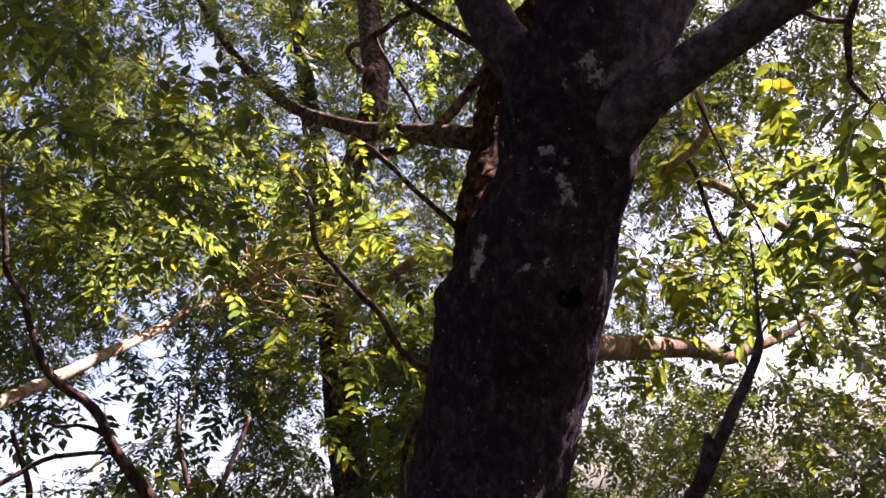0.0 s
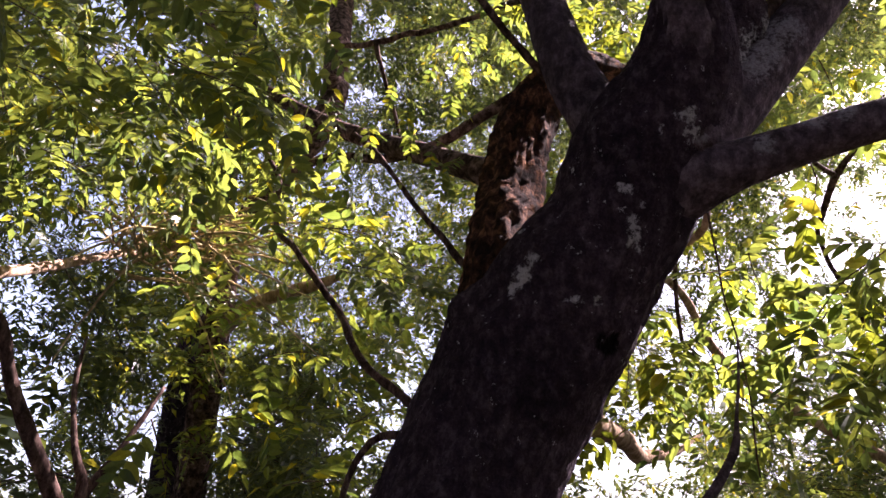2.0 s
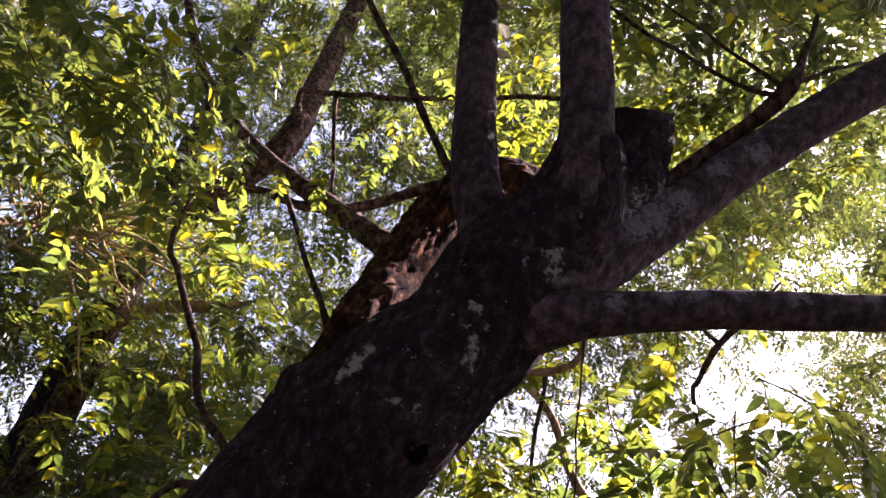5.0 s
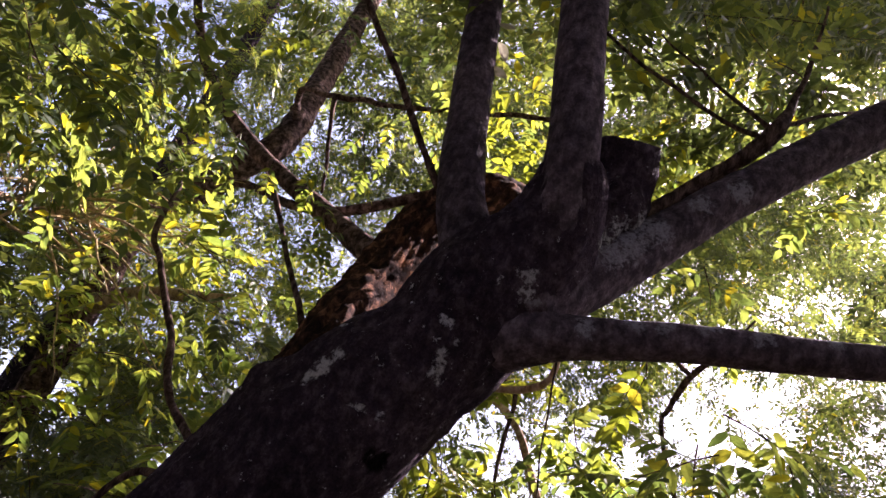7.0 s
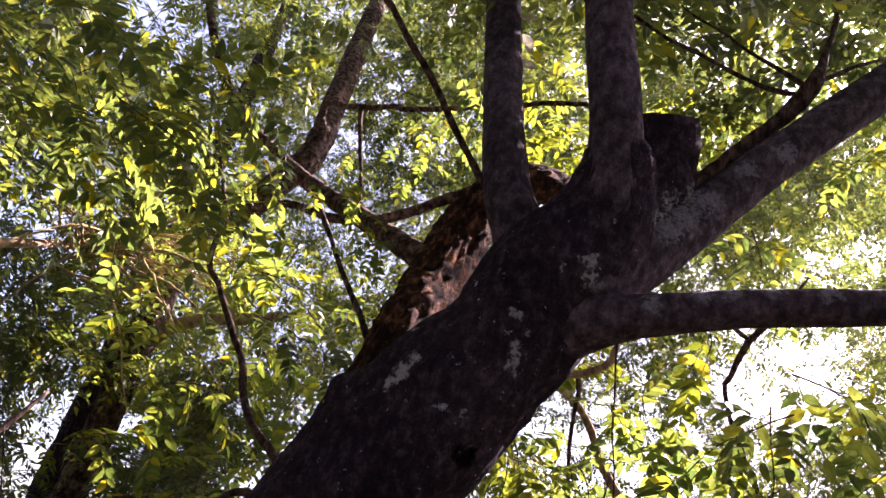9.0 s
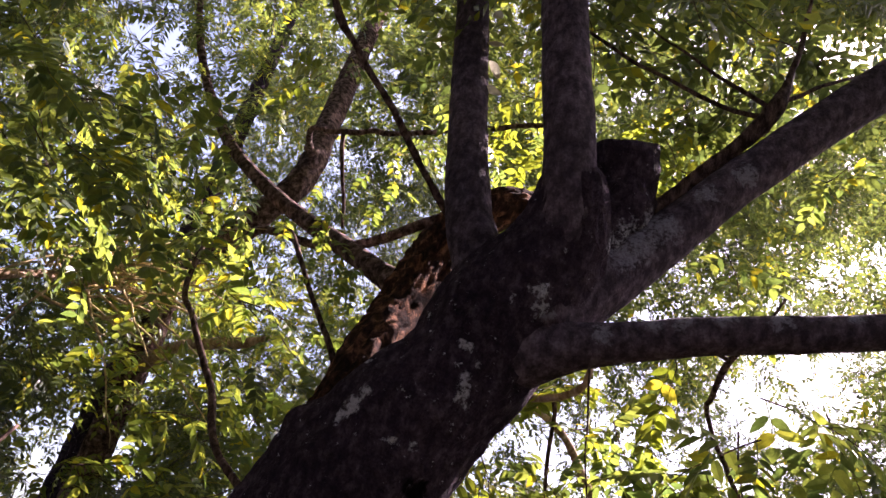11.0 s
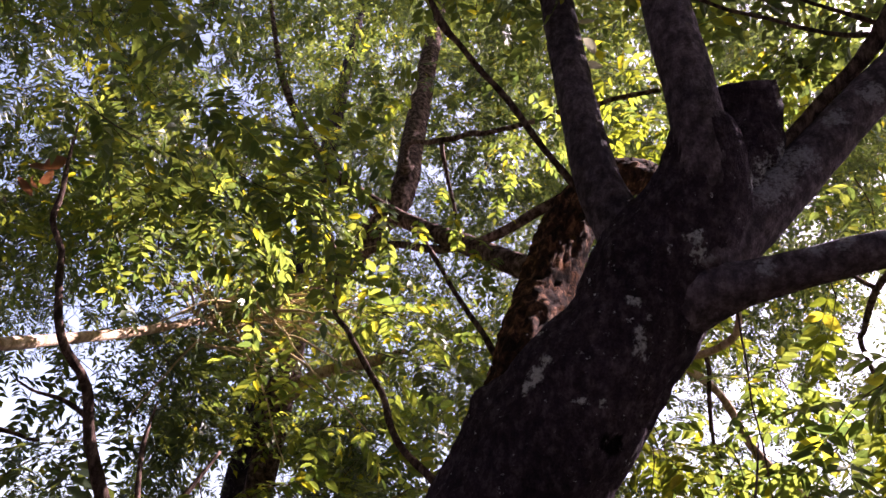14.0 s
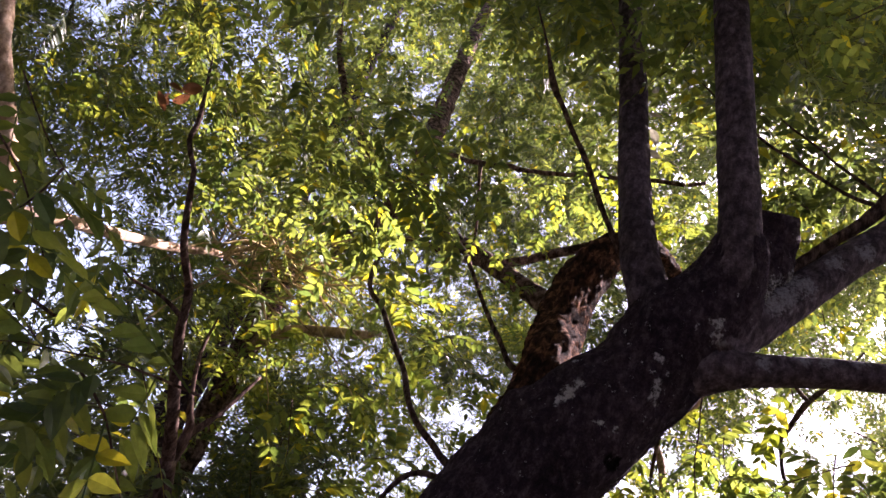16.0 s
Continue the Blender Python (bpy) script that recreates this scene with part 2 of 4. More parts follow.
# ---- leaves ----
def leaf_template(pairs, length, blade, rng, fine, far=False, slim=1.0):
    """A feather-shaped leaf along +y: a thin stalk and paired leaflets. Returns vertices, triangles."""
    V, T = [], []
    bend = rng.uniform(0.10, 0.35)
    sway = rng.uniform(-0.15, 0.15)

    def stalk(u):
        return np.array((sway * length * u * u, length * u, -bend * length * u * u))

    def add_leaflet(o, d, nrm, size):
        d = d / np.linalg.norm(d)
        s = np.cross(d, nrm)
        s /= np.linalg.norm(s)
        n = np.cross(s, d)
        w, b = slim * size * (rng.uniform(0.20, 0.26) if fine else rng.uniform(0.19, 0.24)), len(V)
        curl = rng.uniform(0.02, 0.14)
        if far:
            m = o + d * size * 0.42 - n * curl * size * 0.2
            V.extend((o, m + s * w + n * w * 0.3, m - s * w + n * w * 0.3, o + d * size - n * curl * size))
            T.extend(((b, b + 3, b + 1), (b, b + 2, b + 3)))
            return
        if fine:
            prof = ((0.0, 0.0), (0.15, 0.70), (0.38, 1.0), (0.68, 0.72), (1.0, 0.0))
        else:
            prof = ((0.0, 0.0), (0.36, 1.0), (1.0, 0.0))
        V.append(o)
        rows = []
        for u, k in prof[1:-1]:
            c = o + d * size * u - n * curl * size * u * u
            rows.append(len(V))
            V.extend((c + s * w * k + n * w * 0.3 * k, c, c - s * w * k + n * w * 0.3 * k))
        V.append(o + d * size - n * curl * size)
        tip = len(V) - 1
        T.extend(((b, rows[0] + 1, rows[0]), (b, rows[0] + 2, rows[0] + 1)))
        for a, c in zip(rows, rows[1:]):
            T.extend(((a, a + 1, c + 1), (a, c + 1, c), (a + 1, a + 2, c + 2), (a + 1, c + 2, c + 1)))
        a = rows[-1]
        T.extend(((a, a + 1, tip), (a + 1, a + 2, tip)))

    for i in range(pairs):
        u = 0.22 + 0.74 * i / pairs
        for sgn in (-1, 1):
            if rng.random() < 0.05:
                continue
            o = stalk(u + rng.uniform(-0.02, 0.02))
            a = radians(rng.uniform(48, 72))
            d = np.array((sgn * math.sin(a), math.cos(a), rng.uniform(-0.45, 0.05)))
            nrm = np.array((rng.uniform(-0.35, 0.35), rng.uniform(-0.3, 0.3), 1.0))
            add_leaflet(o, d, nrm, blade * rng.uniform(0.8, 1.1) * (0.75 + 0.5 * math.sin(math.pi * min(1.0, u))))
    add_leaflet(stalk(0.97), np.array((sway, 1.0, -bend)), np.array((0.1, 0.2, 1.0)), blade * 1.05)
    if far:
        b = len(V)
        V.extend((stalk(0) - (0.002, 0, 0), stalk(0) + (0.002, 0, 0), stalk(0.97)))
        T.append((b, b + 1, b + 2))
        return np.array(V), np.array(T)
    # the stalk, three-sided
    w, b, n = length * 0.007, len(V), 4
    for i in range(n + 1):
        c = stalk(i / n)
        k = w * (1.2 - 0.7 * i / n)
        V.extend((c + (k, 0, 0), c + (-k, 0, 0), c + (0, 0, -1.5 * k)))
    for i in range(n):
        for k in range(3):
            j = (k + 1) % 3
            p, q = b + 3 * i, b + 3 * i + 3
            T.extend(((p + k, p + j, q + j), (p + k, q + j, q + k)))
    return np.array(V), np.array(T)


rng = random.Random(7)
FINE = [leaf_template(rng.choice((4, 5, 6)), rng.uniform(0.22, 0.30), rng.uniform(0.068, 0.082), rng, True) for _ in range(7)]
PLAIN = [leaf_template(rng.choice((4, 5, 6)), rng.uniform(0.22, 0.30), rng.uniform(0.064, 0.080), rng, False) for _ in range(8)]
SLIM = [leaf_template(rng.choice((7, 8, 9)), rng.uniform(0.26, 0.36), rng.uniform(0.062, 0.080), rng, False, slim=0.55) for _ in range(6)]
COARSE = [leaf_template(3, rng.uniform(0.30, 0.38), rng.uniform(0.15, 0.18), rng, False, True) for _ in range(4)]
DISTANT = [leaf_template(rng.choice((4, 5, 6)), rng.uniform(0.22, 0.30), rng.uniform(0.064, 0.080), rng, False, True) for _ in range(8)]


def unit(v):
    return v / (np.linalg.norm(v) + 1e-9)


def spray(centre, way, size, count, rnd, droop=0.35, big=1.0):
    """A leafy twig: its line and the places of its leaves as (matrix 3x3, origin)."""
    way = unit(np.array(way, float))
    pts, p, d = [], np.array(centre, float) - way * size * 0.5, way.copy()
    n = 6
    for i in range(n):
        pts.append((*p, 0.0032 * big * (1 - 0.75 * i / n)))
        d = unit(d + np.array((rnd.gauss(0, 0.16), rnd.gauss(0, 0.16), rnd.gauss(0, 0.12) - droop * 0.2)))
        p = p + d * size / (n - 1)
    places = []
    for i in range(count):
        u = (0.04 + 0.96 * i / max(1, count - 1)) * (n - 1.001)
        a, f = int(u), u - int(u)
        o = np.array(pts[a][:3]) * (1 - f) + np.array(pts[a + 1][:3]) * f
        t = unit(np.array(pts[a + 1][:3]) - np.array(pts[a][:3]))
        flat = unit(np.cross(t, (0, 0, 1.0)) + 1e-6)
        ang = (0.0 if i % 2 else math.pi) + rnd.gauss(0, 0.7)
        lat = flat * math.cos(ang) + np.cross(flat, t) * math.sin(ang)
        y = unit(t * rnd.uniform(0.3, 0.9) + lat + np.array((0, 0, -droop * rnd.uniform(0.3, 1.6))))
        up = unit(np.array((rnd.gauss(0, 0.35), rnd.gauss(0, 0.35), 1.0)))
        x = unit(np.cross(y, up))
        z = np.cross(x, y)
        s = big * rnd.uniform(0.75, 1.15)
        places.append((np.stack((x, y, z), 1) * s, o))
    return pts, places


def thin_tube(pts, sides=3):
    V, T = [], []
    for i, q in enumerate(pts):
        t = unit(np.array(pts[min(i + 1, len(pts) - 1)][:3]) - np.array(pts[max(i - 1, 0)][:3]))
        a = unit(np.cross(t, (0.21, 0.4, 0.9)))
        b = np.cross(t, a)
        for k in range(sides):
            g = 2 * math.pi * k / sides
            V.append(np.array(q[:3]) + (a * math.cos(g) + b * math.sin(g)) * q[3])
    for i in range(len(pts) - 1):
        for k in range(sides):
            j = (k + 1) % sides
            p, q = i * sides, i * sides + sides
            T.extend(((p + k, p + j, q + j), (p + k, q + j, q + k)))
    return np.array(V), np.array(T)


def foliage(name, parent, sprays, templates, mat, label, kind="stuff"):
    """All sprays joined into one mesh: leaves, then twigs."""
    rnd = random.Random(len(sprays) + 3)
    groups = [[] for _ in templates]
    twigs = []
    for pts, places in sprays:
        twigs.append(thin_tube(pts))
        for place in places:
            groups[rnd.randrange(len(templates))].append(place)
    VV, TT, MM, base = [], [], [], 0
    for (V, T), places in zip(templates, groups):
        if not places:
            continue
        R = np.array([p[0] for p in places])
        O = np.array([p[1] for p in places])
        W = np.einsum("nij,vj->nvi", R, V) + O[:, None, :]
        VV.append(W.reshape(-1, 3))
        TT.append((T[None] + (np.arange(len(places)) * len(V))[:, None, None] + base).reshape(-1, 3))
        MM.append(np.zeros(len(places) * len(T), np.int32))
        base += len(places) * len(V)
    for V, T in twigs:
        VV.append(V)
        TT.append(T + base)
        MM.append(np.ones(len(T), np.int32))
        base += len(V)
    V, T, M = np.concatenate(VV), np.concatenate(TT).astype(np.int32), np.concatenate(MM)
    if parent is not None:
        V = V - np.array(parent.location)
    me = bpy.data.meshes.new(name)
    me.vertices.add(len(V))
    me.vertices.foreach_set("co", V.astype(np.float32).ravel())
    me.loops.add(T.size)
    me.loops.foreach_set("vertex_index", T.ravel())
    me.polygons.add(len(T))
    me.polygons.foreach_set("loop_start", np.arange(0, T.size, 3, dtype=np.int32))
    me.polygons.foreach_set("loop_total", np.full(len(T), 3, np.int32))
    me.materials.append(mat)
    me.materials.append(BARK_TWIG)
    me.polygons.foreach_set("material_index", M)
    me.update()
    me.validate()
    ob = new(name, me)
    if parent is not None:
        ob.parent = parent
    return tagged(ob, label, kind=kind)


# Centre of the camera's views; foliage and openings are fitted to directions from it.
VIEW_CENTRE = np.array((-0.15, 0.25, 1.65))
# openings, fitted to the view: bearing, height (degrees), half-widths, how open
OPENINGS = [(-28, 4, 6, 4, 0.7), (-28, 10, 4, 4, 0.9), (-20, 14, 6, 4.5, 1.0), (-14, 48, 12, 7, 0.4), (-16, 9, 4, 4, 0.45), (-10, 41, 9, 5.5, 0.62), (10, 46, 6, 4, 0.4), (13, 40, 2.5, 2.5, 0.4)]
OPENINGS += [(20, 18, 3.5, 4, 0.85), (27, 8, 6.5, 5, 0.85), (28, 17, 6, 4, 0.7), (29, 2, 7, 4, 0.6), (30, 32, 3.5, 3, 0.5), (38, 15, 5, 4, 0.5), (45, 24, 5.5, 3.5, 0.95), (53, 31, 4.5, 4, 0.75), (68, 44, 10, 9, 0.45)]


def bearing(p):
    v = p - VIEW_CENTRE
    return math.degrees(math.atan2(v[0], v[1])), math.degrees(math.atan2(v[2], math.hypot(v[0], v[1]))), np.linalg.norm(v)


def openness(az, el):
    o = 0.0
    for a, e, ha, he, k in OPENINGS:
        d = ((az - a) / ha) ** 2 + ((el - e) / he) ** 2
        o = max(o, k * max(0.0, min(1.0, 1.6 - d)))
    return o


# breaks in the canopy through which the sun reaches boughs and branches: place, half-width
SHAFTS = [((1.2, 1.97, 3.62), 0.34), ((-0.7, 3.2, 4.2), 0.32), ((0.05, 2.95, 4.6), 0.3), ((-0.35, 3.4, 4.9), 0.2), ((-1.25, 3.0, 4.1), 0.27), ((-0.95, 2.7, 3.5), 0.25), ((-1.15, 2.65, 2.4), 0.34), ((-0.98, 3.25, 2.7), 0.32), ((-1.4, 2.2, 2.05), 0.22), ((0.60, 2.27, 3.10), 0.12), ((0.53, 2.22, 2.9), 0.12), ((0.45, 2.12, 2.68), 0.1), ((0.75, 2.3, 3.36), 0.12)]
SHAFTS += [((0.9, 2.62, 2.08), 0.3), ((0.6, 2.28, 2.06), 0.2), ((-0.12, 2.75, 2.45), 0.24), ((0.3, 2.68, 3.13), 0.16), ((0.12, 2.2, 2.9), 0.22), ((-0.85, 3.7, 2.95), 0.3), ((-0.08, 4.4, 4.8), 0.26), ((-0.03, 4.07, 3.02), 0.24), ((0.34, 1.88, 3.3), 0.18), ((-1.1, 2.0, 2.6), 0.2), ((1.2, 1.4, 3.25), 0.15), ((1.35, 1.35, 3.45), 0.16), ((0.78, 2.28, 2.22), 0.2), ((0.08, 1.64, 1.42), 0.22), ((0.36, 1.72, 1.38), 0.2), ((1.35, 1.8, 2.42), 0.04), ((1.22, 2.2, 2.35), 0.06), ((0.42, 2.06, 2.55), 0.05), ((1.03, 2.32, 2.72), 0.18), ((0.97, 2.70, 2.42), 0.2), ((1.04, 1.72, 2.58), 0.12), ((-0.4, 4.5, 3.1), 0.2), ((0.34, 1.85, 3.0), 0.12), ((0.31, 1.9, 3.7), 0.15), ((0.47, 1.46, 3.1), 0.12), ((0.75, 1.55, 3.0), 0.12), ((-0.45, 4.45, 3.35), 0.25), ((-0.6, 3.3, 2.88), 0.26), ((-1.12, 2.15, 2.7), 0.1), ((0.85, 2.6, 3.85), 0.3), ((1.1, 2.3, 3.75), 0.25), ((1.2, 1.95, 3.55), 0.2), ((0.6, 2.7, 4.3), 0.2), ((-0.05, 1.37, 1.5), 0.2)]
SUNWARD = np.array(to_sun)


# gaps cleared along the camera's lines of sight to trunks and branches: place, half-width there
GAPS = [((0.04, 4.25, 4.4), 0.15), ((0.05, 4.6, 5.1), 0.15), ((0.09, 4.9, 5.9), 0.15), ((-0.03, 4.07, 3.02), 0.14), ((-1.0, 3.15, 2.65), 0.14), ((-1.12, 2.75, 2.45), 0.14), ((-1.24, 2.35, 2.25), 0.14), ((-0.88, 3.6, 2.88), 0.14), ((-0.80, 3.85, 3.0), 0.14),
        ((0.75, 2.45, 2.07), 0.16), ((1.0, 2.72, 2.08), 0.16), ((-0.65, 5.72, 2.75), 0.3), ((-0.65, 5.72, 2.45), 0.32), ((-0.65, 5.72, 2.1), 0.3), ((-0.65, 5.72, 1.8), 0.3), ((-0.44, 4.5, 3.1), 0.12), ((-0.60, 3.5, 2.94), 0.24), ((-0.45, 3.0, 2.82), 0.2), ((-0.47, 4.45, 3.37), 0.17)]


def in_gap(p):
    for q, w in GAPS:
        q = np.array(q) - VIEW_CENTRE
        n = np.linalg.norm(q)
        k = (p - VIEW_CENTRE).dot(q) / n
        if 0.3 < k < n and np.linalg.norm(p - VIEW_CENTRE - q * k / n) < w * k / n + 0.16:
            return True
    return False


def in_shaft(p):
    for q, w in SHAFTS:
        d = p - np.array(q)
        k = d.dot(SUNWARD)
        if k > 0.12 and np.linalg.norm(d - SUNWARD * k) < w + 0.1:
            return True
    return False


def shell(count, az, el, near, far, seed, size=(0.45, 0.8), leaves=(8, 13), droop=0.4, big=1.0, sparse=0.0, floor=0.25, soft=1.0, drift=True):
    """Leafy twigs spread by viewing direction between two distances of the view centre, thinned at the openings and in
    drifts.
    """
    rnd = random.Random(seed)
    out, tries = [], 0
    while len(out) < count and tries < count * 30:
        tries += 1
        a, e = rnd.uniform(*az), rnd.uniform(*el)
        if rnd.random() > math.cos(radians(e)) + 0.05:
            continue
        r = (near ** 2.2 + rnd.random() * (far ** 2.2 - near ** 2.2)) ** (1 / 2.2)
        c = VIEW_CENTRE + r * np.array((math.sin(radians(a)) * math.cos(radians(e)), math.cos(radians(a)) * math.cos(radians(e)), math.sin(radians(e))))
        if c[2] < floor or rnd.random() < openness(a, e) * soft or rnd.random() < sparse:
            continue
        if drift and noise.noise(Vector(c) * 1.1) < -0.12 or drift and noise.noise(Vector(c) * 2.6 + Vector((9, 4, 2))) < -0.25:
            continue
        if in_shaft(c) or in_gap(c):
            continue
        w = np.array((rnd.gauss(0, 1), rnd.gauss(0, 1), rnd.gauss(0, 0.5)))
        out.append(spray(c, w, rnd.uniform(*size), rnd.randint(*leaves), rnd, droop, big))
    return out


def clothe(line, count, spread, seed, big=0.9):
    """Leafy shoots round a stem."""
    rnd = random.Random(seed)
    p = spline([(*q, 0.01) for q in line], 0.05)[:, :3]
    out = []
    for _ in range(count):
        c = p[rnd.randrange(len(p))] + np.array((rnd.gauss(0, spread), rnd.gauss(-spread, spread), rnd.gauss(0, spread)))
        out.append(spray(c, (rnd.gauss(0, 1), rnd.gauss(-0.3, 1), rnd.gauss(0, 0.5)), rnd.uniform(0.35, 0.6), rnd.randint(7, 11), rnd, 0.4, big))
    return out


def near_leaves(parent, sprays, templates, mat, label):
    """Single leaves as parts, on twigs of their own."""
    rnd = random.Random(len(sprays) * 7 + 1)
    meshes = []
    for V, T in templates:
        meshes.append(mesh_of("leaf", V, T, [mat], smooth=False))
    for pts, places in sprays:
        v, f = tube(pts, sides=5, step=0.05, rough=0.0)
        twig = part("twig", mesh_of("twig", v, f, [BARK_TWIG]), parent)
        for R, o in places:
            ob = new("leaf", rnd.choice(meshes))
            ob.parent = twig
            ob.matrix_basis = Matrix([[*R[i], o[i]] for i in range(3)] + [[0, 0, 0, 1]])
    return None


# ---- ground ----
def ground_sheet():
    n, verts, faces = 60, [], []
    for i in range(n + 1):
        for j in range(n + 1):
            x, y = (2 * i / n - 1), (2 * j / n - 1)
            x, y = 600 * x * abs(x) ** 2.2, 600 * y * abs(y) ** 2.2
            d = math.hypot(x, y)
            verts.append((x, y, 0.05 * noise.noise(Vector((x, y, 0)) * 0.8) * min(1.0, d) - 0.03))
    for i in range(n):
        for j in range(n):
            a = i * (n + 1) + j
            faces.append((a, a + n + 1, a + n + 2, a + 1))
    return tagged(new("ground", mesh_of("ground", verts, faces, [SOIL])), "shaded woodland ground of dark brown soil", "ground", kind="structure")


ground_sheet()

# ---- main tree ----
main = tree("tree", 0.02, 1.80, "large leaning tree with dark fissured bark, lichen patches and several boughs")
limb("trunk", main, [(-0.16, 1.62, -0.12, 0.34), (-0.14, 1.66, 0.1, 0.26), (-0.10, 1.74, 0.6, 0.215), (-0.04, 1.84, 1.2, 0.192), (0.05, 1.90, 1.52, 0.184), (0.162, 1.935, 1.8, 0.181), (0.265, 1.88, 2.05, 0.190),
                       (0.350, 1.795, 2.22, 0.177), (0.434, 1.71, 2.37, 0.155), (0.478, 1.655, 2.51, 0.162), (0.535, 1.585, 2.63, 0.142), (0.548, 1.535, 2.72, 0.118), (0.535, 1.49, 2.795, 0.092), (0.518, 1.468, 2.845, 0.075), (0.508, 1.46, 2.875, 0.05)],
     BARK_MAIN, "dark fissured trunk with grey lichen", sides=96, step=0.014, rough=0.045, grain=11.0, fissure=0.007,
     bumps=[(0.11, 1.86, 2.185, 0.045, 0.03), (0.52, 1.86, 2.16, 0.06, 0.03), (0.37, 1.70, 2.09, 0.03, -0.045), (0.37, 1.70, 2.09, 0.06, 0.018), (0.33, 1.66, 1.75, 0.05, 0.012)])
limb("bough", main, [(0.54, 1.58, 2.50, 0.09), (0.535, 1.52, 2.66, 0.078), (0.515, 1.465, 2.79, 0.067), (0.475, 1.455, 3.02, 0.065), (0.43, 1.465, 3.28, 0.064), (0.34, 1.50, 3.92, 0.062), (0.22, 1.57, 4.8, 0.050), (0.16, 1.6, 5.7, 0.035)], BARK_LIMB, sides=28, step=0.03, rough=0.05)
limb("bough", main, [(0.505, 1.70, 2.48, 0.098), (0.435, 1.75, 2.68, 0.073), (0.378, 1.79, 2.857, 0.066), (0.33, 1.86, 3.22, 0.060), (0.282, 1.93, 3.64, 0.058), (0.199, 2.054, 4.34, 0.052), (0.10, 2.2, 5.2, 0.04)], BARK_LIMB, sides=28, step=0.03, rough=0.06)
limb("bough", main, [(0.52, 1.62, 2.51, 0.13), (0.667, 1.575, 2.644, 0.088), (0.819, 1.54, 2.813, 0.069), (0.969, 1.495, 3.013, 0.064), (1.159, 1.42, 3.243, 0.063), (1.367, 1.33, 3.486, 0.067), (1.607, 1.20, 3.746, 0.064), (2.1, 1.0, 4.3, 0.045)], BARK_LIMB, "bough with pale grey lichen crusts", sides=30, step=0.03, rough=0.05)
limb("bough", main, [(0.42, 1.72, 2.38, 0.10), (0.50, 1.62, 2.41, 0.088), (0.57, 1.55, 2.43, 0.068), (0.66, 1.48, 2.455, 0.050), (0.85, 1.355, 2.505, 0.043), (1.11, 1.20, 2.56, 0.040), (1.45, 1.05, 2.66, 0.034), (2.0, 0.9, 2.9, 0.024)], BARK_LIMB, sides=24, step=0.03, rough=0.06)
limb("bough", main, [(0.20, 1.95, 1.90, 0.13), (0.24, 1.95, 2.10, 0.128), (0.262, 1.97, 2.25, 0.112), (0.292, 2.035, 2.42, 0.094), (0.363, 2.18, 2.63, 0.092), (0.428, 2.28, 2.85, 0.093), (0.496, 2.32, 3.04, 0.090), (0.585, 2.36, 3.22, 0.078), (0.74, 2.36, 3.34, 0.066), (0.95, 2.46, 3.41, 0.05), (1.3, 2.66, 3.46, 0.03)], BARK_WARM, "reddish-brown flaking bough", sides=64, step=0.012, rough=0.11, grain=16.0, fissure=0.014)
limb("bough", main, [(0.42, 2.30, 2.80, 0.06), (0.33, 2.42, 2.89, 0.045), (0.17, 2.66, 3.07, 0.040), (0.03, 2.88, 3.23, 0.037), (-0.16, 3.12, 3.44, 0.034), (-0.43, 3.45, 3.80, 0.029), (-0.66, 3.66, 4.2, 0.026), (-0.88, 3.84, 4.7, 0.020), (-1.1, 4.0, 5.4, 0.012)], BARK_BACK, "grey limb with a swollen collar", sides=18, step=0.04, rough=0.08)
v, f = tube([(0.60, 1.62, 2.62, 0.10), (0.655, 1.60, 2.77, 0.108), (0.69, 1.59, 2.87, 0.112), (0.706, 1.58, 2.935, 0.108), (0.706, 1.568, 2.965, 0.096), (0.706, 1.553, 3.02, 0.094), (0.70, 1.535, 3.07, 0.088), (0.696, 1.528, 3.085, 0.078)], sides=40, step=0.014, rough=0.13, grain=12.0, fissure=0.009)
part("stump", mesh_of("stump", v, f, [BARK_MAIN]), main, "sawn-off limb stump with a swollen collar")
# twigs on the main tree
def crooked(points):
    limb("twig", main, points, BARK_TWIG, sides=10, step=0.03, rough=0.16, grain=30.0, wander=0.008)


crooked([(0.36, 1.83, 2.83, 0.016), (0.30, 1.835, 2.885, 0.011), (0.12, 1.79, 3.04, 0.010), (-0.085, 1.742, 3.2, 0.009), (-0.13, 1.735, 3.24, 0.013), (-0.2, 1.72, 3.36, 0.006), (-0.3, 1.7, 3.5, 0.003)])
crooked([(0.27, 2.10, 2.40, 0.016), (0.225, 2.20, 2.45, 0.011), (0.14, 2.30, 2.62, 0.009), (0.05, 2.37, 2.78, 0.008), (-0.01, 2.43, 2.905, 0.010), (-0.06, 2.5, 3.0, 0.004)])
crooked([(0.14, 2.10, 1.98, 0.018), (0.09, 2.21, 2.04, 0.0125), (-0.02, 2.30, 2.16, 0.0112), (-0.085, 2.40, 2.33, 0.0108), (-0.20, 2.50, 2.53, 0.0100), (-0.27, 2.62, 2.67, 0.0095), (-0.29, 2.68, 2.89, 0.009), (-0.34, 2.74, 3.02, 0.007), (-0.42, 2.8, 3.2, 0.004)])
crooked([(0.73, 1.59, 2.83, 0.03), (0.80, 1.565, 2.92, 0.024), (0.87, 1.55, 3.01, 0.021), (1.0, 1.49, 3.18, 0.022), (1.09, 1.43, 3.33, 0.028), (1.11, 1.42, 3.38, 0.024), (1.17, 1.43, 3.54, 0.011), (1.24, 1.44, 3.79, 0.008), (1.3, 1.45, 4.1, 0.004)])
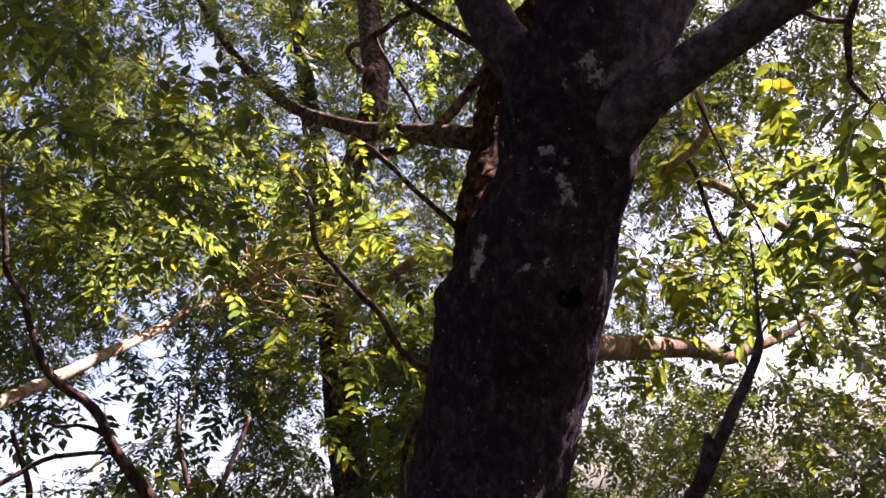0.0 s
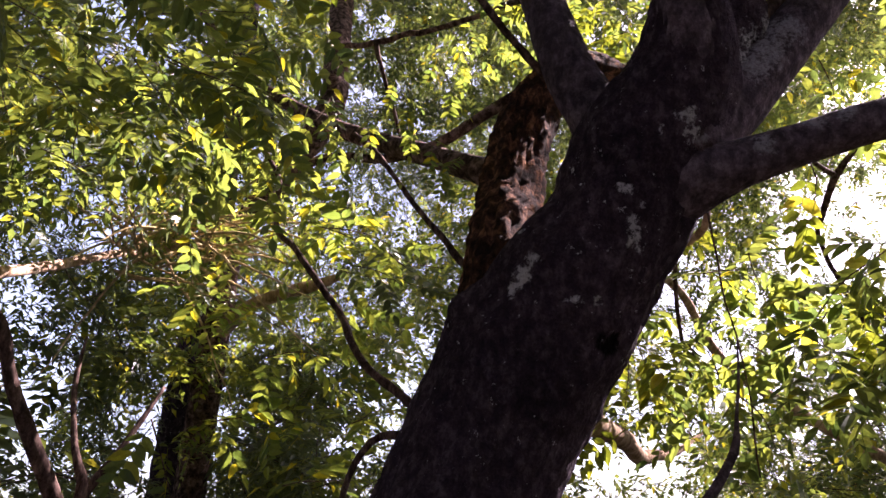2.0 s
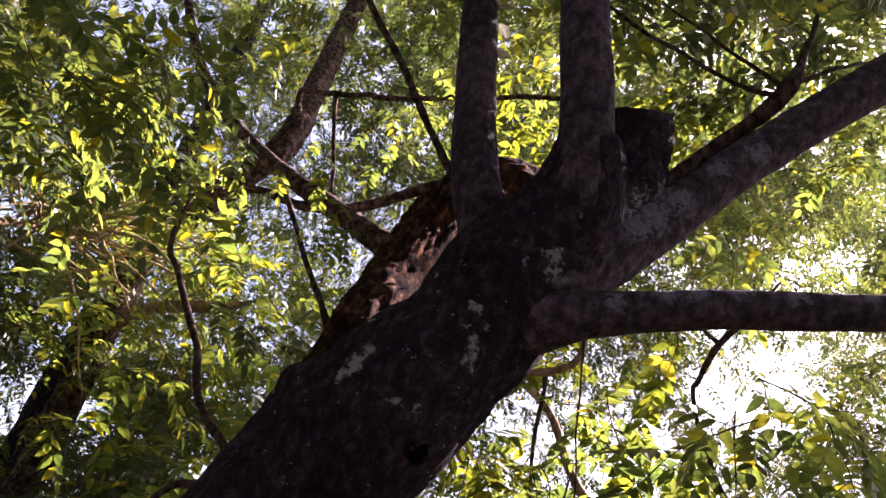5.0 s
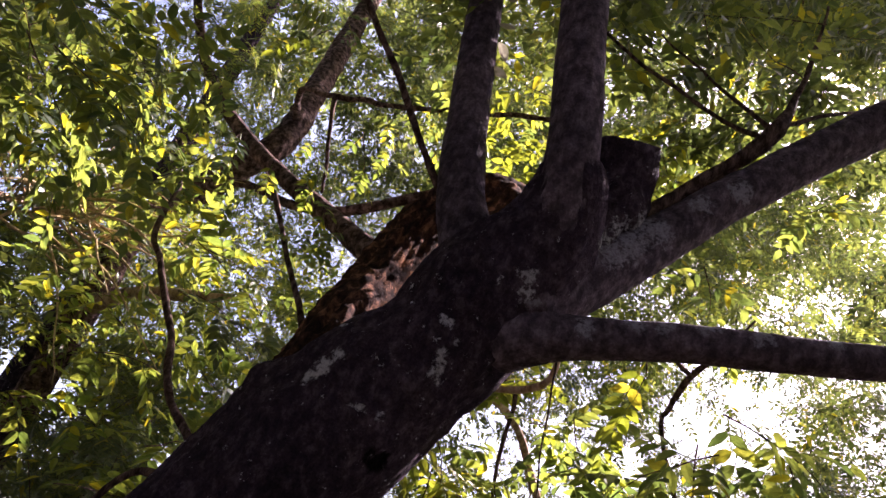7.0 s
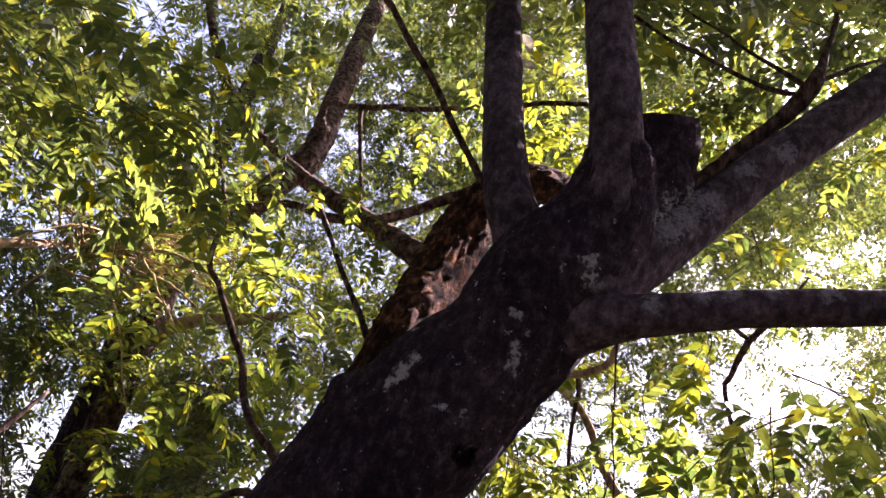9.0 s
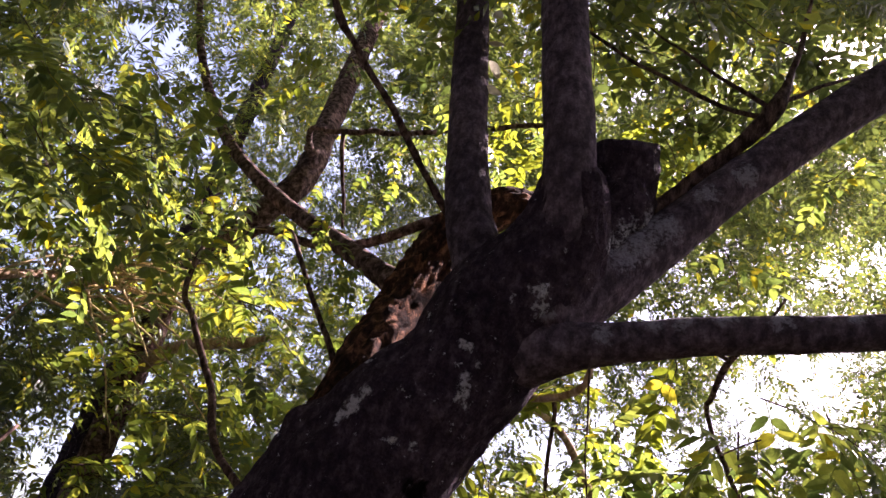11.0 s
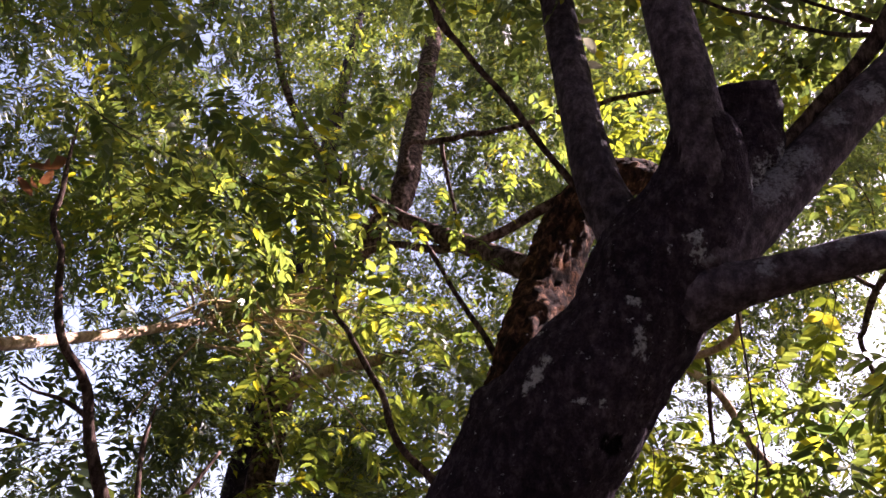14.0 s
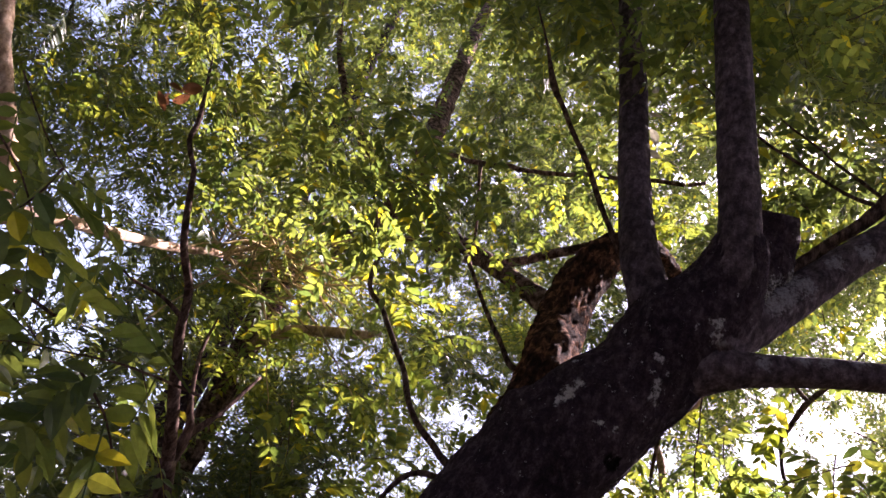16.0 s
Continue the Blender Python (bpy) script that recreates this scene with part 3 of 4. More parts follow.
crooked([(1.09, 1.44, 3.32, 0.009), (0.99, 1.52, 3.37, 0.007), (0.81, 1.62, 3.49, 0.006), (0.66, 1.72, 3.63, 0.0055), (0.5, 1.8, 3.8, 0.003)])
crooked([(1.08, 1.43, 3.35, 0.008), (0.96, 1.52, 3.49, 0.0055), (0.90, 1.63, 3.65, 0.0045), (0.84, 1.72, 3.8, 0.003)])
crooked([(1.10, 1.42, 3.37, 0.008), (1.33, 1.41, 3.58, 0.0055), (1.56, 1.46, 3.79, 0.0045), (1.8, 1.5, 4.0, 0.003)])
crooked([(0.20, 2.0, 1.90, 0.016), (0.05, 2.05, 1.93, 0.011), (-0.02, 2.12, 1.92, 0.009), (-0.06, 2.15, 1.84, 0.008), (-0.08, 2.17, 1.72, 0.007), (-0.10, 2.2, 1.66, 0.004)])
limb("branch", main, [(0.25, 1.98, 2.03, 0.06), (0.42, 2.08, 2.045, 0.045), (0.54, 2.216, 2.055, 0.039), (0.76, 2.47, 2.07, 0.036), (0.98, 2.71, 2.085, 0.034), (1.15, 2.90, 2.06, 0.030), (1.36, 3.15, 2.115, 0.026), (1.7, 3.5, 2.2, 0.018), (2.2, 4.0, 2.4, 0.010)], BARK_PALE_LIT, "branch coloured pale pink as if sunlit", sides=18, step=0.04, rough=0.12, grain=11.0)
limb("branch", main, [(0.15, 2.0, 1.25, 0.0408), (0.40, 2.40, 1.44, 0.034), (0.62, 2.50, 1.54, 0.02856), (0.68, 2.30, 1.60, 0.02312), (0.685, 2.05, 1.685, 0.01768), (0.75, 1.95, 1.80, 0.01292), (0.86, 1.965, 1.93, 0.01156), (0.90, 1.99, 2.02, 0.00476), (0.93, 2.0, 2.12, 0.00374), (0.97, 2.03, 2.26, 0.00204)], BARK_LIMB, "dark kinked low branch", sides=16, step=0.03, rough=0.12, grain=16.0)
limb("branch", main, [(0.68, 2.06, 1.68, 0.018), (0.685, 2.0, 1.735, 0.013), (0.68, 1.98, 1.76, 0.007)], BARK_LIMB, sides=10, step=0.02, rough=0.15)

# ---- other trees ----
dark = tree("tree", -0.65, 5.72, "dark slender tree trunk wrapped in leafy shoots")
limb("trunk", dark, [(-0.66, 5.74, -0.1, 0.19), (-0.66, 5.72, 0.2, 0.155), (-0.66, 5.72, 1.5, 0.135), (-0.65, 5.72, 2.3, 0.128), (-0.64, 5.74, 3.0, 0.12), (-0.6, 5.8, 4.2, 0.10), (-0.6, 5.9, 6.0, 0.07), (-0.6, 6.0, 8.0, 0.03)], BARK_MAIN, sides=24, step=0.05, rough=0.08)

brown = tree("tree", -0.42, 4.60, "brown-barked tree with rough plated bark and level limbs")
limb("trunk", brown, [(-0.50, 4.75, -0.1, 0.15), (-0.50, 4.7, 0.3, 0.11), (-0.48, 4.62, 2.2, 0.085), (-0.47, 4.5, 3.0, 0.085), (-0.45, 4.42, 3.36, 0.085), (-0.22, 4.25, 3.75, 0.08), (0.0, 4.12, 4.15, 0.080), (0.05, 4.48, 4.9, 0.082), (0.10, 4.9, 6.0, 0.078), (0.16, 5.3, 7.2, 0.06), (0.24, 5.6, 9.0, 0.03)], BARK_BACK, sides=24, step=0.05, rough=0.13, grain=10.0)
limb("limb", brown, [(0.02, 4.2, 4.4, 0.035), (-0.04, 3.6, 4.05, 0.018), (-0.05, 3.12, 3.82, 0.014), (0.14, 2.88, 3.75, 0.012), (0.49, 2.55, 3.72, 0.011), (0.9, 2.2, 3.75, 0.009)], BARK_BACK, sides=12, step=0.03, rough=0.22, grain=16.0, wander=0.035)
limb("twig", brown, [(0.06, 2.94, 3.76, 0.011), (0.09, 2.94, 3.62, 0.009), (0.17, 2.98, 3.45, 0.008), (0.20, 2.99, 3.32, 0.006)], BARK_TWIG, sides=8, step=0.03, rough=0.1, wander=0.01)
limb("limb", brown, [(-0.45, 4.42, 3.3, 0.04), (-0.32, 3.6, 3.26, 0.022), (-0.12, 3.0, 3.17, 0.016), (0.10, 2.80, 3.10, 0.018), (0.28, 2.68, 3.13, 0.02), (0.45, 2.57, 3.24, 0.022), (0.60, 2.5, 3.34, 0.022), (0.9, 2.6, 3.6, 0.02)], BARK_BACK, "brown sagging limb", sides=16, step=0.04, rough=0.14, grain=12.0)
limb("limb", brown, [(-0.46, 4.5, 2.85, 0.05), (-0.28, 4.28, 2.97, 0.036), (-0.03, 4.07, 3.02, 0.033), (0.06, 3.98, 3.03, 0.026), (0.14, 3.9, 3.06, 0.012)], BARK_PALE_LIT, "limb coloured pale as if sunlit", sides=14, step=0.05, rough=0.12)

pale = tree("tree", -1.42, 2.30, "slim pale-barked tree with one long sunlit side branch")
limb("trunk", pale, [(-1.40, 2.36, -0.1, 0.075), (-1.40, 2.34, 0.3, 0.06), (-1.45, 2.28, 1.5, 0.042), (-1.42, 2.20, 2.0, 0.035), (-1.45, 2.17, 2.2, 0.032), (-1.62, 2.17, 2.45, 0.034), (-1.75, 2.2, 2.65, 0.034), (-1.95, 2.3, 3.1, 0.028), (-2.1, 2.5, 4.0, 0.015)], BARK_PALE_LIT, sides=18, step=0.04, rough=0.10)
limb("branch", pale, [(-1.395, 2.12, 2.06, 0.0252), (-1.304, 2.157, 2.14, 0.0217), (-1.18, 2.55, 2.34, 0.0203), (-1.03, 3.08, 2.61, 0.0196), (-0.90, 3.50, 2.85, 0.0175), (-0.82, 3.66, 2.93, 0.014), (-0.77, 3.78, 2.98, 0.009)], BARK_PALE_LIT, "long branch coloured pale as if in sunlight", sides=16, step=0.04, rough=0.14, grain=14.0)

for i in range(60):
    q = Vector((-0.90, 3.45, 2.82)).lerp(Vector((-0.50, 3.05, 2.80)), rng.random() ** 1.3) + Vector((0, rng.gauss(0, 0.08), rng.gauss(0, 0.05)))
    d = Vector((rng.gauss(0.5, 0.5), rng.gauss(-0.35, 0.5), rng.gauss(-0.02, 0.3))).normalized() * rng.uniform(0.25, 0.7)
    bow = Vector((0, 0, rng.uniform(0.0, 0.07)))
    limb("twig", pale, [(*q, 0.0058), (*(q + d * 0.5 + bow), 0.0046), (*(q + d), 0.0018)], BARK_STRAW, sides=6, step=0.05, rough=0.1, wander=0.016)

forked = tree("sapling", -0.62, 2.50, "dark forked sapling with thin crooked stems")
limb("trunk", forked, [(-0.52, 2.52, -0.05, 0.048), (-0.52, 2.52, 0.6, 0.036), (-0.56, 2.46, 1.3, 0.0304), (-0.60, 2.40, 1.53, 0.0276), (-0.665, 2.33, 1.71, 0.0248)], BARK_TWIG, sides=16, step=0.03, rough=0.10)
limb("stem", forked, [(-0.64, 2.36, 1.66, 0.02088), (-0.72, 2.25, 1.82, 0.01908), (-0.81, 2.16, 2.0, 0.01476), (-0.85, 2.12, 2.12, 0.0126), (-0.925, 2.04, 2.21, 0.01152), (-0.985, 2.05, 2.36, 0.00936), (-1.02, 2.08, 2.46, 0.00864), (-1.08, 2.10, 2.55, 0.00864), (-1.095, 2.12, 2.65, 0.00792), (-1.14, 2.18, 2.80, 0.00576), (-1.2, 2.28, 3.0, 0.00288)], BARK_TWIG, sides=14, step=0.03, rough=0.14, grain=20.0)
limb("stem", forked, [(-0.655, 2.34, 1.70, 0.01798), (-0.65, 2.33, 1.80, 0.01736), (-0.66, 2.335, 1.835, 0.01364), (-0.69, 2.35, 1.90, 0.00868), (-0.73, 2.41, 2.06, 0.00713), (-0.735, 2.45, 2.2, 0.003)], BARK_TWIG, sides=12, step=0.03, rough=0.12)
limb("stem", forked, [(-0.645, 2.33, 1.80, 0.01364), (-0.60, 2.35, 1.88, 0.00868), (-0.57, 2.38, 1.95, 0.00806), (-0.52, 2.44, 2.08, 0.0040)], BARK_TWIG, sides=12, step=0.03, rough=0.12)
limb("twig", forked, [(-0.83, 2.15, 2.05, 0.008), (-0.93, 2.2, 2.10, 0.005), (-1.02, 2.25, 2.12, 0.004), (-1.08, 2.28, 2.15, 0.002)], BARK_TWIG, sides=8, step=0.03, rough=0.1, wander=0.01)

curved = tree("sapling", -1.50, 3.10, "crooked dark sapling curving up from the undergrowth")
limb("stem", curved, [(-1.30, 3.10, -0.05, 0.075), (-1.30, 3.10, 0.7, 0.062), (-1.36, 3.08, 1.4, 0.056), (-1.52, 3.06, 1.65, 0.051), (-1.70, 3.04, 1.76, 0.043), (-1.78, 2.99, 1.91, 0.036), (-1.77, 3.02, 2.09, 0.034), (-1.71, 3.06, 2.3, 0.024), (-1.68, 3.1, 2.5, 0.008)], BARK_TWIG, sides=16, step=0.04, rough=0.10)
limb("twig", curved, [(-1.74, 3.3, 1.72, 0.02), (-1.72, 3.36, 1.95, 0.016), (-1.67, 3.34, 2.1, 0.013), (-1.76, 3.36, 2.37, 0.009)], BARK_TWIG, sides=8, step=0.04, rough=0.1)
limb("twig", curved, [(-1.77, 3.02, 2.05, 0.014), (-1.70, 3.25, 2.15, 0.011), (-1.53, 3.29, 2.21, 0.010), (-1.28, 3.29, 2.19, 0.007)], BARK_TWIG, sides=8, step=0.04, rough=0.1, wander=0.02)

slender = tree("tree", 4.1, 2.3, "slender tree with arching twigs and open foliage")
limb("trunk", slender, [(4.1, 2.3, -0.1, 0.12), (4.1, 2.3, 0.3, 0.10), (4.05, 2.3, 1.6, 0.08), (4.0, 2.35, 2.6, 0.07), (4.0, 2.4, 4.0, 0.05), (3.9, 2.5, 5.5, 0.02)], BARK_BACK, sides=16, step=0.06, rough=0.1)
limb("branch", slender, [(4.05, 2.3, 2.0, 0.05), (3.2, 2.6, 2.2, 0.03), (2.4, 2.75, 2.45, 0.014), (1.72, 2.42, 2.78, 0.009), (1.62, 2.29, 2.85, 0.0105), (1.58, 2.16, 2.94, 0.013), (1.62, 2.09, 3.02, 0.008), (1.7, 2.0, 3.2, 0.004)], BARK_TWIG, sides=10, step=0.04, rough=0.1, wander=0.01)
limb("twig", slender, [(1.58, 2.16, 2.94, 0.010), (1.45, 2.11, 2.94, 0.008), (1.36, 2.08, 3.0, 0.004)], BARK_TWIG, sides=8, step=0.03, rough=0.1)
limb("branch", slender, [(4.05, 2.3, 1.5, 0.05), (3.0, 2.9, 1.9, 0.034), (1.8, 3.0, 2.4, 0.022), (1.2, 2.6, 2.62, 0.016), (0.95, 2.44, 2.64, 0.0138), (1.0, 2.3, 2.64, 0.0135), (1.02, 2.17, 2.66, 0.0125), (0.99, 2.10, 2.74, 0.008), (0.97, 2.05, 2.9, 0.004)], BARK_PALE_LIT, "pale bent branch", sides=10, step=0.04, rough=0.1)
limb("vine", slender, [(0.99, 2.11, 2.72, 0.004), (1.04, 2.15, 2.47, 0.003), (1.07, 2.15, 2.24, 0.003), (1.08, 2.16, 1.9, 0.0025)], BARK_TWIG, "thin hanging vine", sides=6, step=0.05, rough=0.1, wander=0.01)
limb("twig", slender, [(1.0, 2.33, 2.63, 0.008), (1.03, 2.38, 2.52, 0.0075), (1.04, 2.40, 2.42, 0.007), (1.10, 2.45, 2.25, 0.004)], BARK_TWIG, sides=8, step=0.04, rough=0.1, wander=0.012)

# withered leaves
def withered(parent, places, mat, size, seed, label):
    rw = random.Random(seed)
    for x, y, z in places:
        n, verts, faces = 6, [], []
        roll_ = rw.uniform(0.6, 1.3)
        for i in range(n + 1):
            u = i / n
            w = size * 0.42 * math.sin(math.pi * min(0.97, 0.06 + 0.9 * u)) ** 0.8
            for k in range(5):
                a = (k - 2) / 2 * roll_
                verts.append((w * math.sin(a), size * (u - 0.5) * 1.2, w * (1 - math.cos(a)) + size * 0.25 * (u - 0.4) ** 2))
        for i in range(n):
            for k in range(4):
                a = i * 5 + k
                faces.append((a, a + 1, a + 6, a + 5))
        m = Euler([rw.uniform(-1.2, 1.2), rw.uniform(-1.2, 1.2), rw.uniform(0, 6.28)]).to_matrix()
        verts = [m @ Vector(v) + Vector((x, y, z)) - parent.location for v in verts]
        ob = part("withered_leaf", mesh_of("withered_leaf", verts, faces, [mat]), parent, label)
        ob.matrix_parent_inverse = Matrix()


withered(forked, [(-1.23, 2.24, 2.78), (-1.20, 2.22, 2.75), (-1.25, 2.26, 2.74), (-1.21, 2.25, 2.81), (-1.24, 2.22, 2.70), (-1.18, 2.20, 2.79)], BROWN_LEAF, 0.055, 5, "withered brown leaf")
withered(main, [(0.368, 1.86, 3.44), (0.362, 1.87, 3.56), (0.350, 1.88, 3.70), (0.374, 1.84, 3.33)], PALE_LEAF, 0.055, 6, "dry pale curled leaf")

# ---- crowns ----
foliage("crown", main, shell(70, (-40, 50), (40, 64), 2.6, 4.6, 11, big=0.9), PLAIN, LEAF, "high leafy crown")
foliage("crown", pale, shell(40, (-38, -12), (22, 38), 2.9, 4.6, 26, droop=0.6, big=0.62, drift=False), PLAIN, LEAF_LIT, "hanging leafy shoots")
foliage("crown", pale, [spray((rng.gauss(-0.70, 0.2), rng.gauss(2.15, 0.2), rng.gauss(2.78, 0.11)), (rng.gauss(0, 1), rng.gauss(0, 1), rng.gauss(-0.2, 0.3)), rng.uniform(0.3, 0.45), 8, rng, 0.5, 0.62) for _ in range(10)], PLAIN, LEAF, "dense green leaves")
# crown added above the view, sunward, to shade the boughs and the nearest shoots
rc = random.Random(91)
upper = []
for lo, hi, count in (((-1.1, 1.3, 2.2), (0.05, 2.5, 3.4), 105), ((0.25, 2.05, 2.4), (0.7, 2.4, 3.3), 26), ((-1.4, 2.4, 2.2), (0.1, 3.6, 3.8), 80)):
    made = 0
    while made < count:
        c = np.array([rc.uniform(p, q) for p, q in zip(lo, hi)]) + SUNWARD * rc.uniform(2.2, 7.0)
        az, el = bearing(c)[:2]
        if el < (48.5 if az > 25 else 46.5) or in_shaft(c):
            made += 0.02
            continue
        upper.append(spray(c, (rc.gauss(0, 1), rc.gauss(0, 1), rc.gauss(0, 0.4)), rc.uniform(0.4, 0.7), rc.randint(9, 13), rc, 0.4, 0.85))
        made += 1
foliage("crown", main, upper, PLAIN, LEAF, "added leafy crown above the view, for shade")
foliage("crown", brown, shell(220, (-26, 24), (20, 54), 3.8, 8.0, 12, big=0.72), SLIM, LEAF, "drooping feathery leaves")
foliage("crown", dark, shell(225, (-12, 24), (-4, 30), 3.2, 6.5, 13, big=0.72), PLAIN, LEAF_LIT, "leafy shoots")
foliage("crown", pale, shell(310, (-52, -6), (14, 55), 3.2, 6.5, 14, droop=0.6, big=0.72), SLIM, LEAF, "dark drooping foliage")
foliage("crown", forked, shell(60, (-40, -8), (-4, 18), 2.6, 4.5, 15, big=0.85), PLAIN, LEAF_SHADED, "small dark leaves")
foliage("crown", curved, shell(130, (-50, -8), (-6, 20), 4.2, 8.0, 16, soft=0.6, big=0.9), PLAIN, LEAF_SHADED, "small dark leaves")
foliage("crown", slender, shell(210, (18, 62), (-6, 46), 3.2, 7.0, 17, soft=0.9, big=0.7), PLAIN, LEAF, "open foliage")
foliage("woodland", None, shell(640, (-60, 66), (-6, 54), 6.5, 12.0, 18, size=(0.8, 1.4), leaves=(15, 22), big=0.78, soft=0.9, drift=False), DISTANT, LEAF_SHADED, "distant leafy woodland canopy")
foliage("crown", dark, shell(90, (-11, 3), (0, 15), 3.2, 5.6, 33, big=0.75, soft=0.3), SLIM, LEAF_SHADED, "dark low shoots")
foliage("crown", slender, shell(230, (22, 60), (6, 33), 4.5, 8.5, 34, size=(0.6, 1.0), leaves=(12, 18), soft=1.0, big=0.62, drift=False), DISTANT, LEAF_SHADED, "fine open foliage")
foliage("crown", curved, shell(170, (-52, -20), (16, 48), 4.2, 8.0, 35, droop=0.6, big=0.8, soft=0.5, drift=False), SLIM, LEAF_SHADED, "dark feathery foliage")
foliage("undergrowth", None, shell(270, (-60, 72), (-10, 3), 5.5, 12.0, 21, size=(0.8, 1.4), leaves=(12, 18), soft=0.25, floor=0.1, big=1.1), DISTANT, LEAF_SHADED, "low leafy undergrowth")
foliage("undergrowth", None, shell(230, (8, 46), (-9, 7), 3.6, 8.0, 36, size=(0.6, 1.0), leaves=(12, 16), soft=0.5, floor=0.1, big=0.8), DISTANT, LEAF, "leafy bushes beyond the tree")
foliage("shoot_growth", brown, clothe([(-0.48, 4.5, 1.6), (-0.42, 4.4, 3.0), (-0.2, 4.15, 3.6)], 36, 0.24, 41, 0.7), PLAIN, LEAF_LIT, "leafy shoots clothing the lower trunk")
foliage("shoot_growth", dark, clothe([(-0.50, 3.4, 2.5), (-0.46, 3.5, 3.3), (-0.5, 3.6, 4.4)], 12, 0.22, 42, 0.62), SLIM, LEAF, "leafy shoots clothing the upper trunk")
foliage("woodland", None, shell(380, (6, 66), (33, 58), 4.5, 9.0, 23, size=(0.8, 1.4), leaves=(12, 18), big=0.72, soft=0.5, drift=False), DISTANT, LEAF_SHADED, "distant leafy canopy")
foliage("woodland", None, shell(420, (16, 62), (-6, 34), 7.0, 12.0, 24, size=(0.8, 1.4), leaves=(12, 18), big=0.75, soft=0.9, drift=False), DISTANT, LEAF_SHADED, "far green canopy")
foliage("woodland", None, shell(90, (-34, 4), (36, 60), 5.5, 10.0, 25, size=(0.8, 1.4), leaves=(10, 16), soft=0.5, drift=False), DISTANT, LEAF_SHADED, "distant leafy canopy")
foliage("woodland", None, shell(220, (-10, 24), (16, 47), 8.0, 13.0, 27, size=(0.8, 1.4), leaves=(18, 26), big=0.62, soft=0.5, drift=False), DISTANT, LEAF_SHADED, "distant leafy canopy")
foliage("woodland", None, shell(110, (34, 66), (37, 54), 6.0, 10.0, 28, size=(0.8, 1.4), leaves=(12, 18), big=0.7, soft=0.4, drift=False), DISTANT, LEAF_SHADED, "distant leafy canopy")
foliage("woodland", None, shell(210, (-3, 23), (12, 36), 7.0, 12.0, 37, size=(0.8, 1.4), leaves=(16, 22), big=0.62, soft=0.6, drift=False), DISTANT, LEAF_SHADED, "distant leafy canopy")
# unseen woods added to close the place above and behind and darken the trunk
foliage("woodland", None, shell(560, (95, 300), (-10, 62), 5.0, 9.0, 19, size=(1.0, 1.8), leaves=(12, 18), big=1.6), COARSE, LEAF_SHADED, "unseen leafy woods added to hold back light")
foliage("woodland", None, shell(420, (105, 290), (46, 88), 5.0, 8.0, 20, size=(1.0, 1.6), leaves=(12, 16), big=1.4), COARSE, LEAF_SHADED, "unseen leafy canopy added overhead for shade")
foliage("woodland", None, shell(45, (-80, 50), (60, 86), 5.0, 8.0, 22, size=(1.0, 1.6), leaves=(12, 16), big=1.2), COARSE, LEAF_SHADED, "unseen leafy canopy added overhead for shade")

# foliage added towards the sun to keep the woods behind and the ground in broken shade
rs = random.Random(77)
tall = []
while len(tall) < 330:
    c = np.array((rs.uniform(-2, 21), rs.uniform(7, 17), rs.uniform(13, 16)))
    if not in_shaft(c):
        tall.append(spray(c, (rs.gauss(0, 1), rs.gauss(0, 1), rs.gauss(0, 0.3)), rs.uniform(1.0, 1.8), rs.randint(12, 16), rs, 0.4, 1.6))
foliage("woodland", None, tall, COARSE, LEAF_SHADED, "tall leafy crowns added to shade the woods")
# a lower layer of added leaves, breaking the sun on the near foliage
middle = []
while len(middle) < 90:
    c = np.array((rs.uniform(2.5, 7.5), rs.uniform(2.2, 7.0), rs.uniform(7.0, 9.0)))
    if not in_shaft(c):
        middle.append(spray(c, (rs.gauss(0, 1), rs.gauss(0, 1), rs.gauss(0, 0.3)), rs.uniform(0.8, 1.4), rs.randint(16, 22), rs, 0.4, 0.9))
foliage("woodland", None, middle, DISTANT, LEAF_SHADED, "high leafy boughs added to dapple the sun")
# unseen thicket, added to keep sun off the ground
thicket = []
for _ in range(260):
    x, h = rs.uniform(2.0, 6.0), rs.uniform(-3.5, 0.4)
    c = np.array((x, rs.uniform(-4.0, 1.4) + 0.34 * x, max(0.6, h + 1.02 * x)))
    if bearing(c)[0] < 62:
        c[1] -= 1.5
    thicket.append(spray(c, (rs.gauss(0, 1), rs.gauss(0, 1), rs.gauss(0, 0.4)), rs.uniform(0.6, 1.0), rs.randint(9, 13), rs, 0.4, 0.9))
foliage("thicket", None, thicket, COARSE, LEAF_SHADED, "unseen leafy thicket added to shade the ground")

# ---- near sprays of single leaves: centre, way, length, leaves ----
rn = random.Random(31)


def placed(rows, droop=0.35, big=0.86):
    return [spray(c, w, size, n, rn, droop, big) for c, w, size, n in rows]


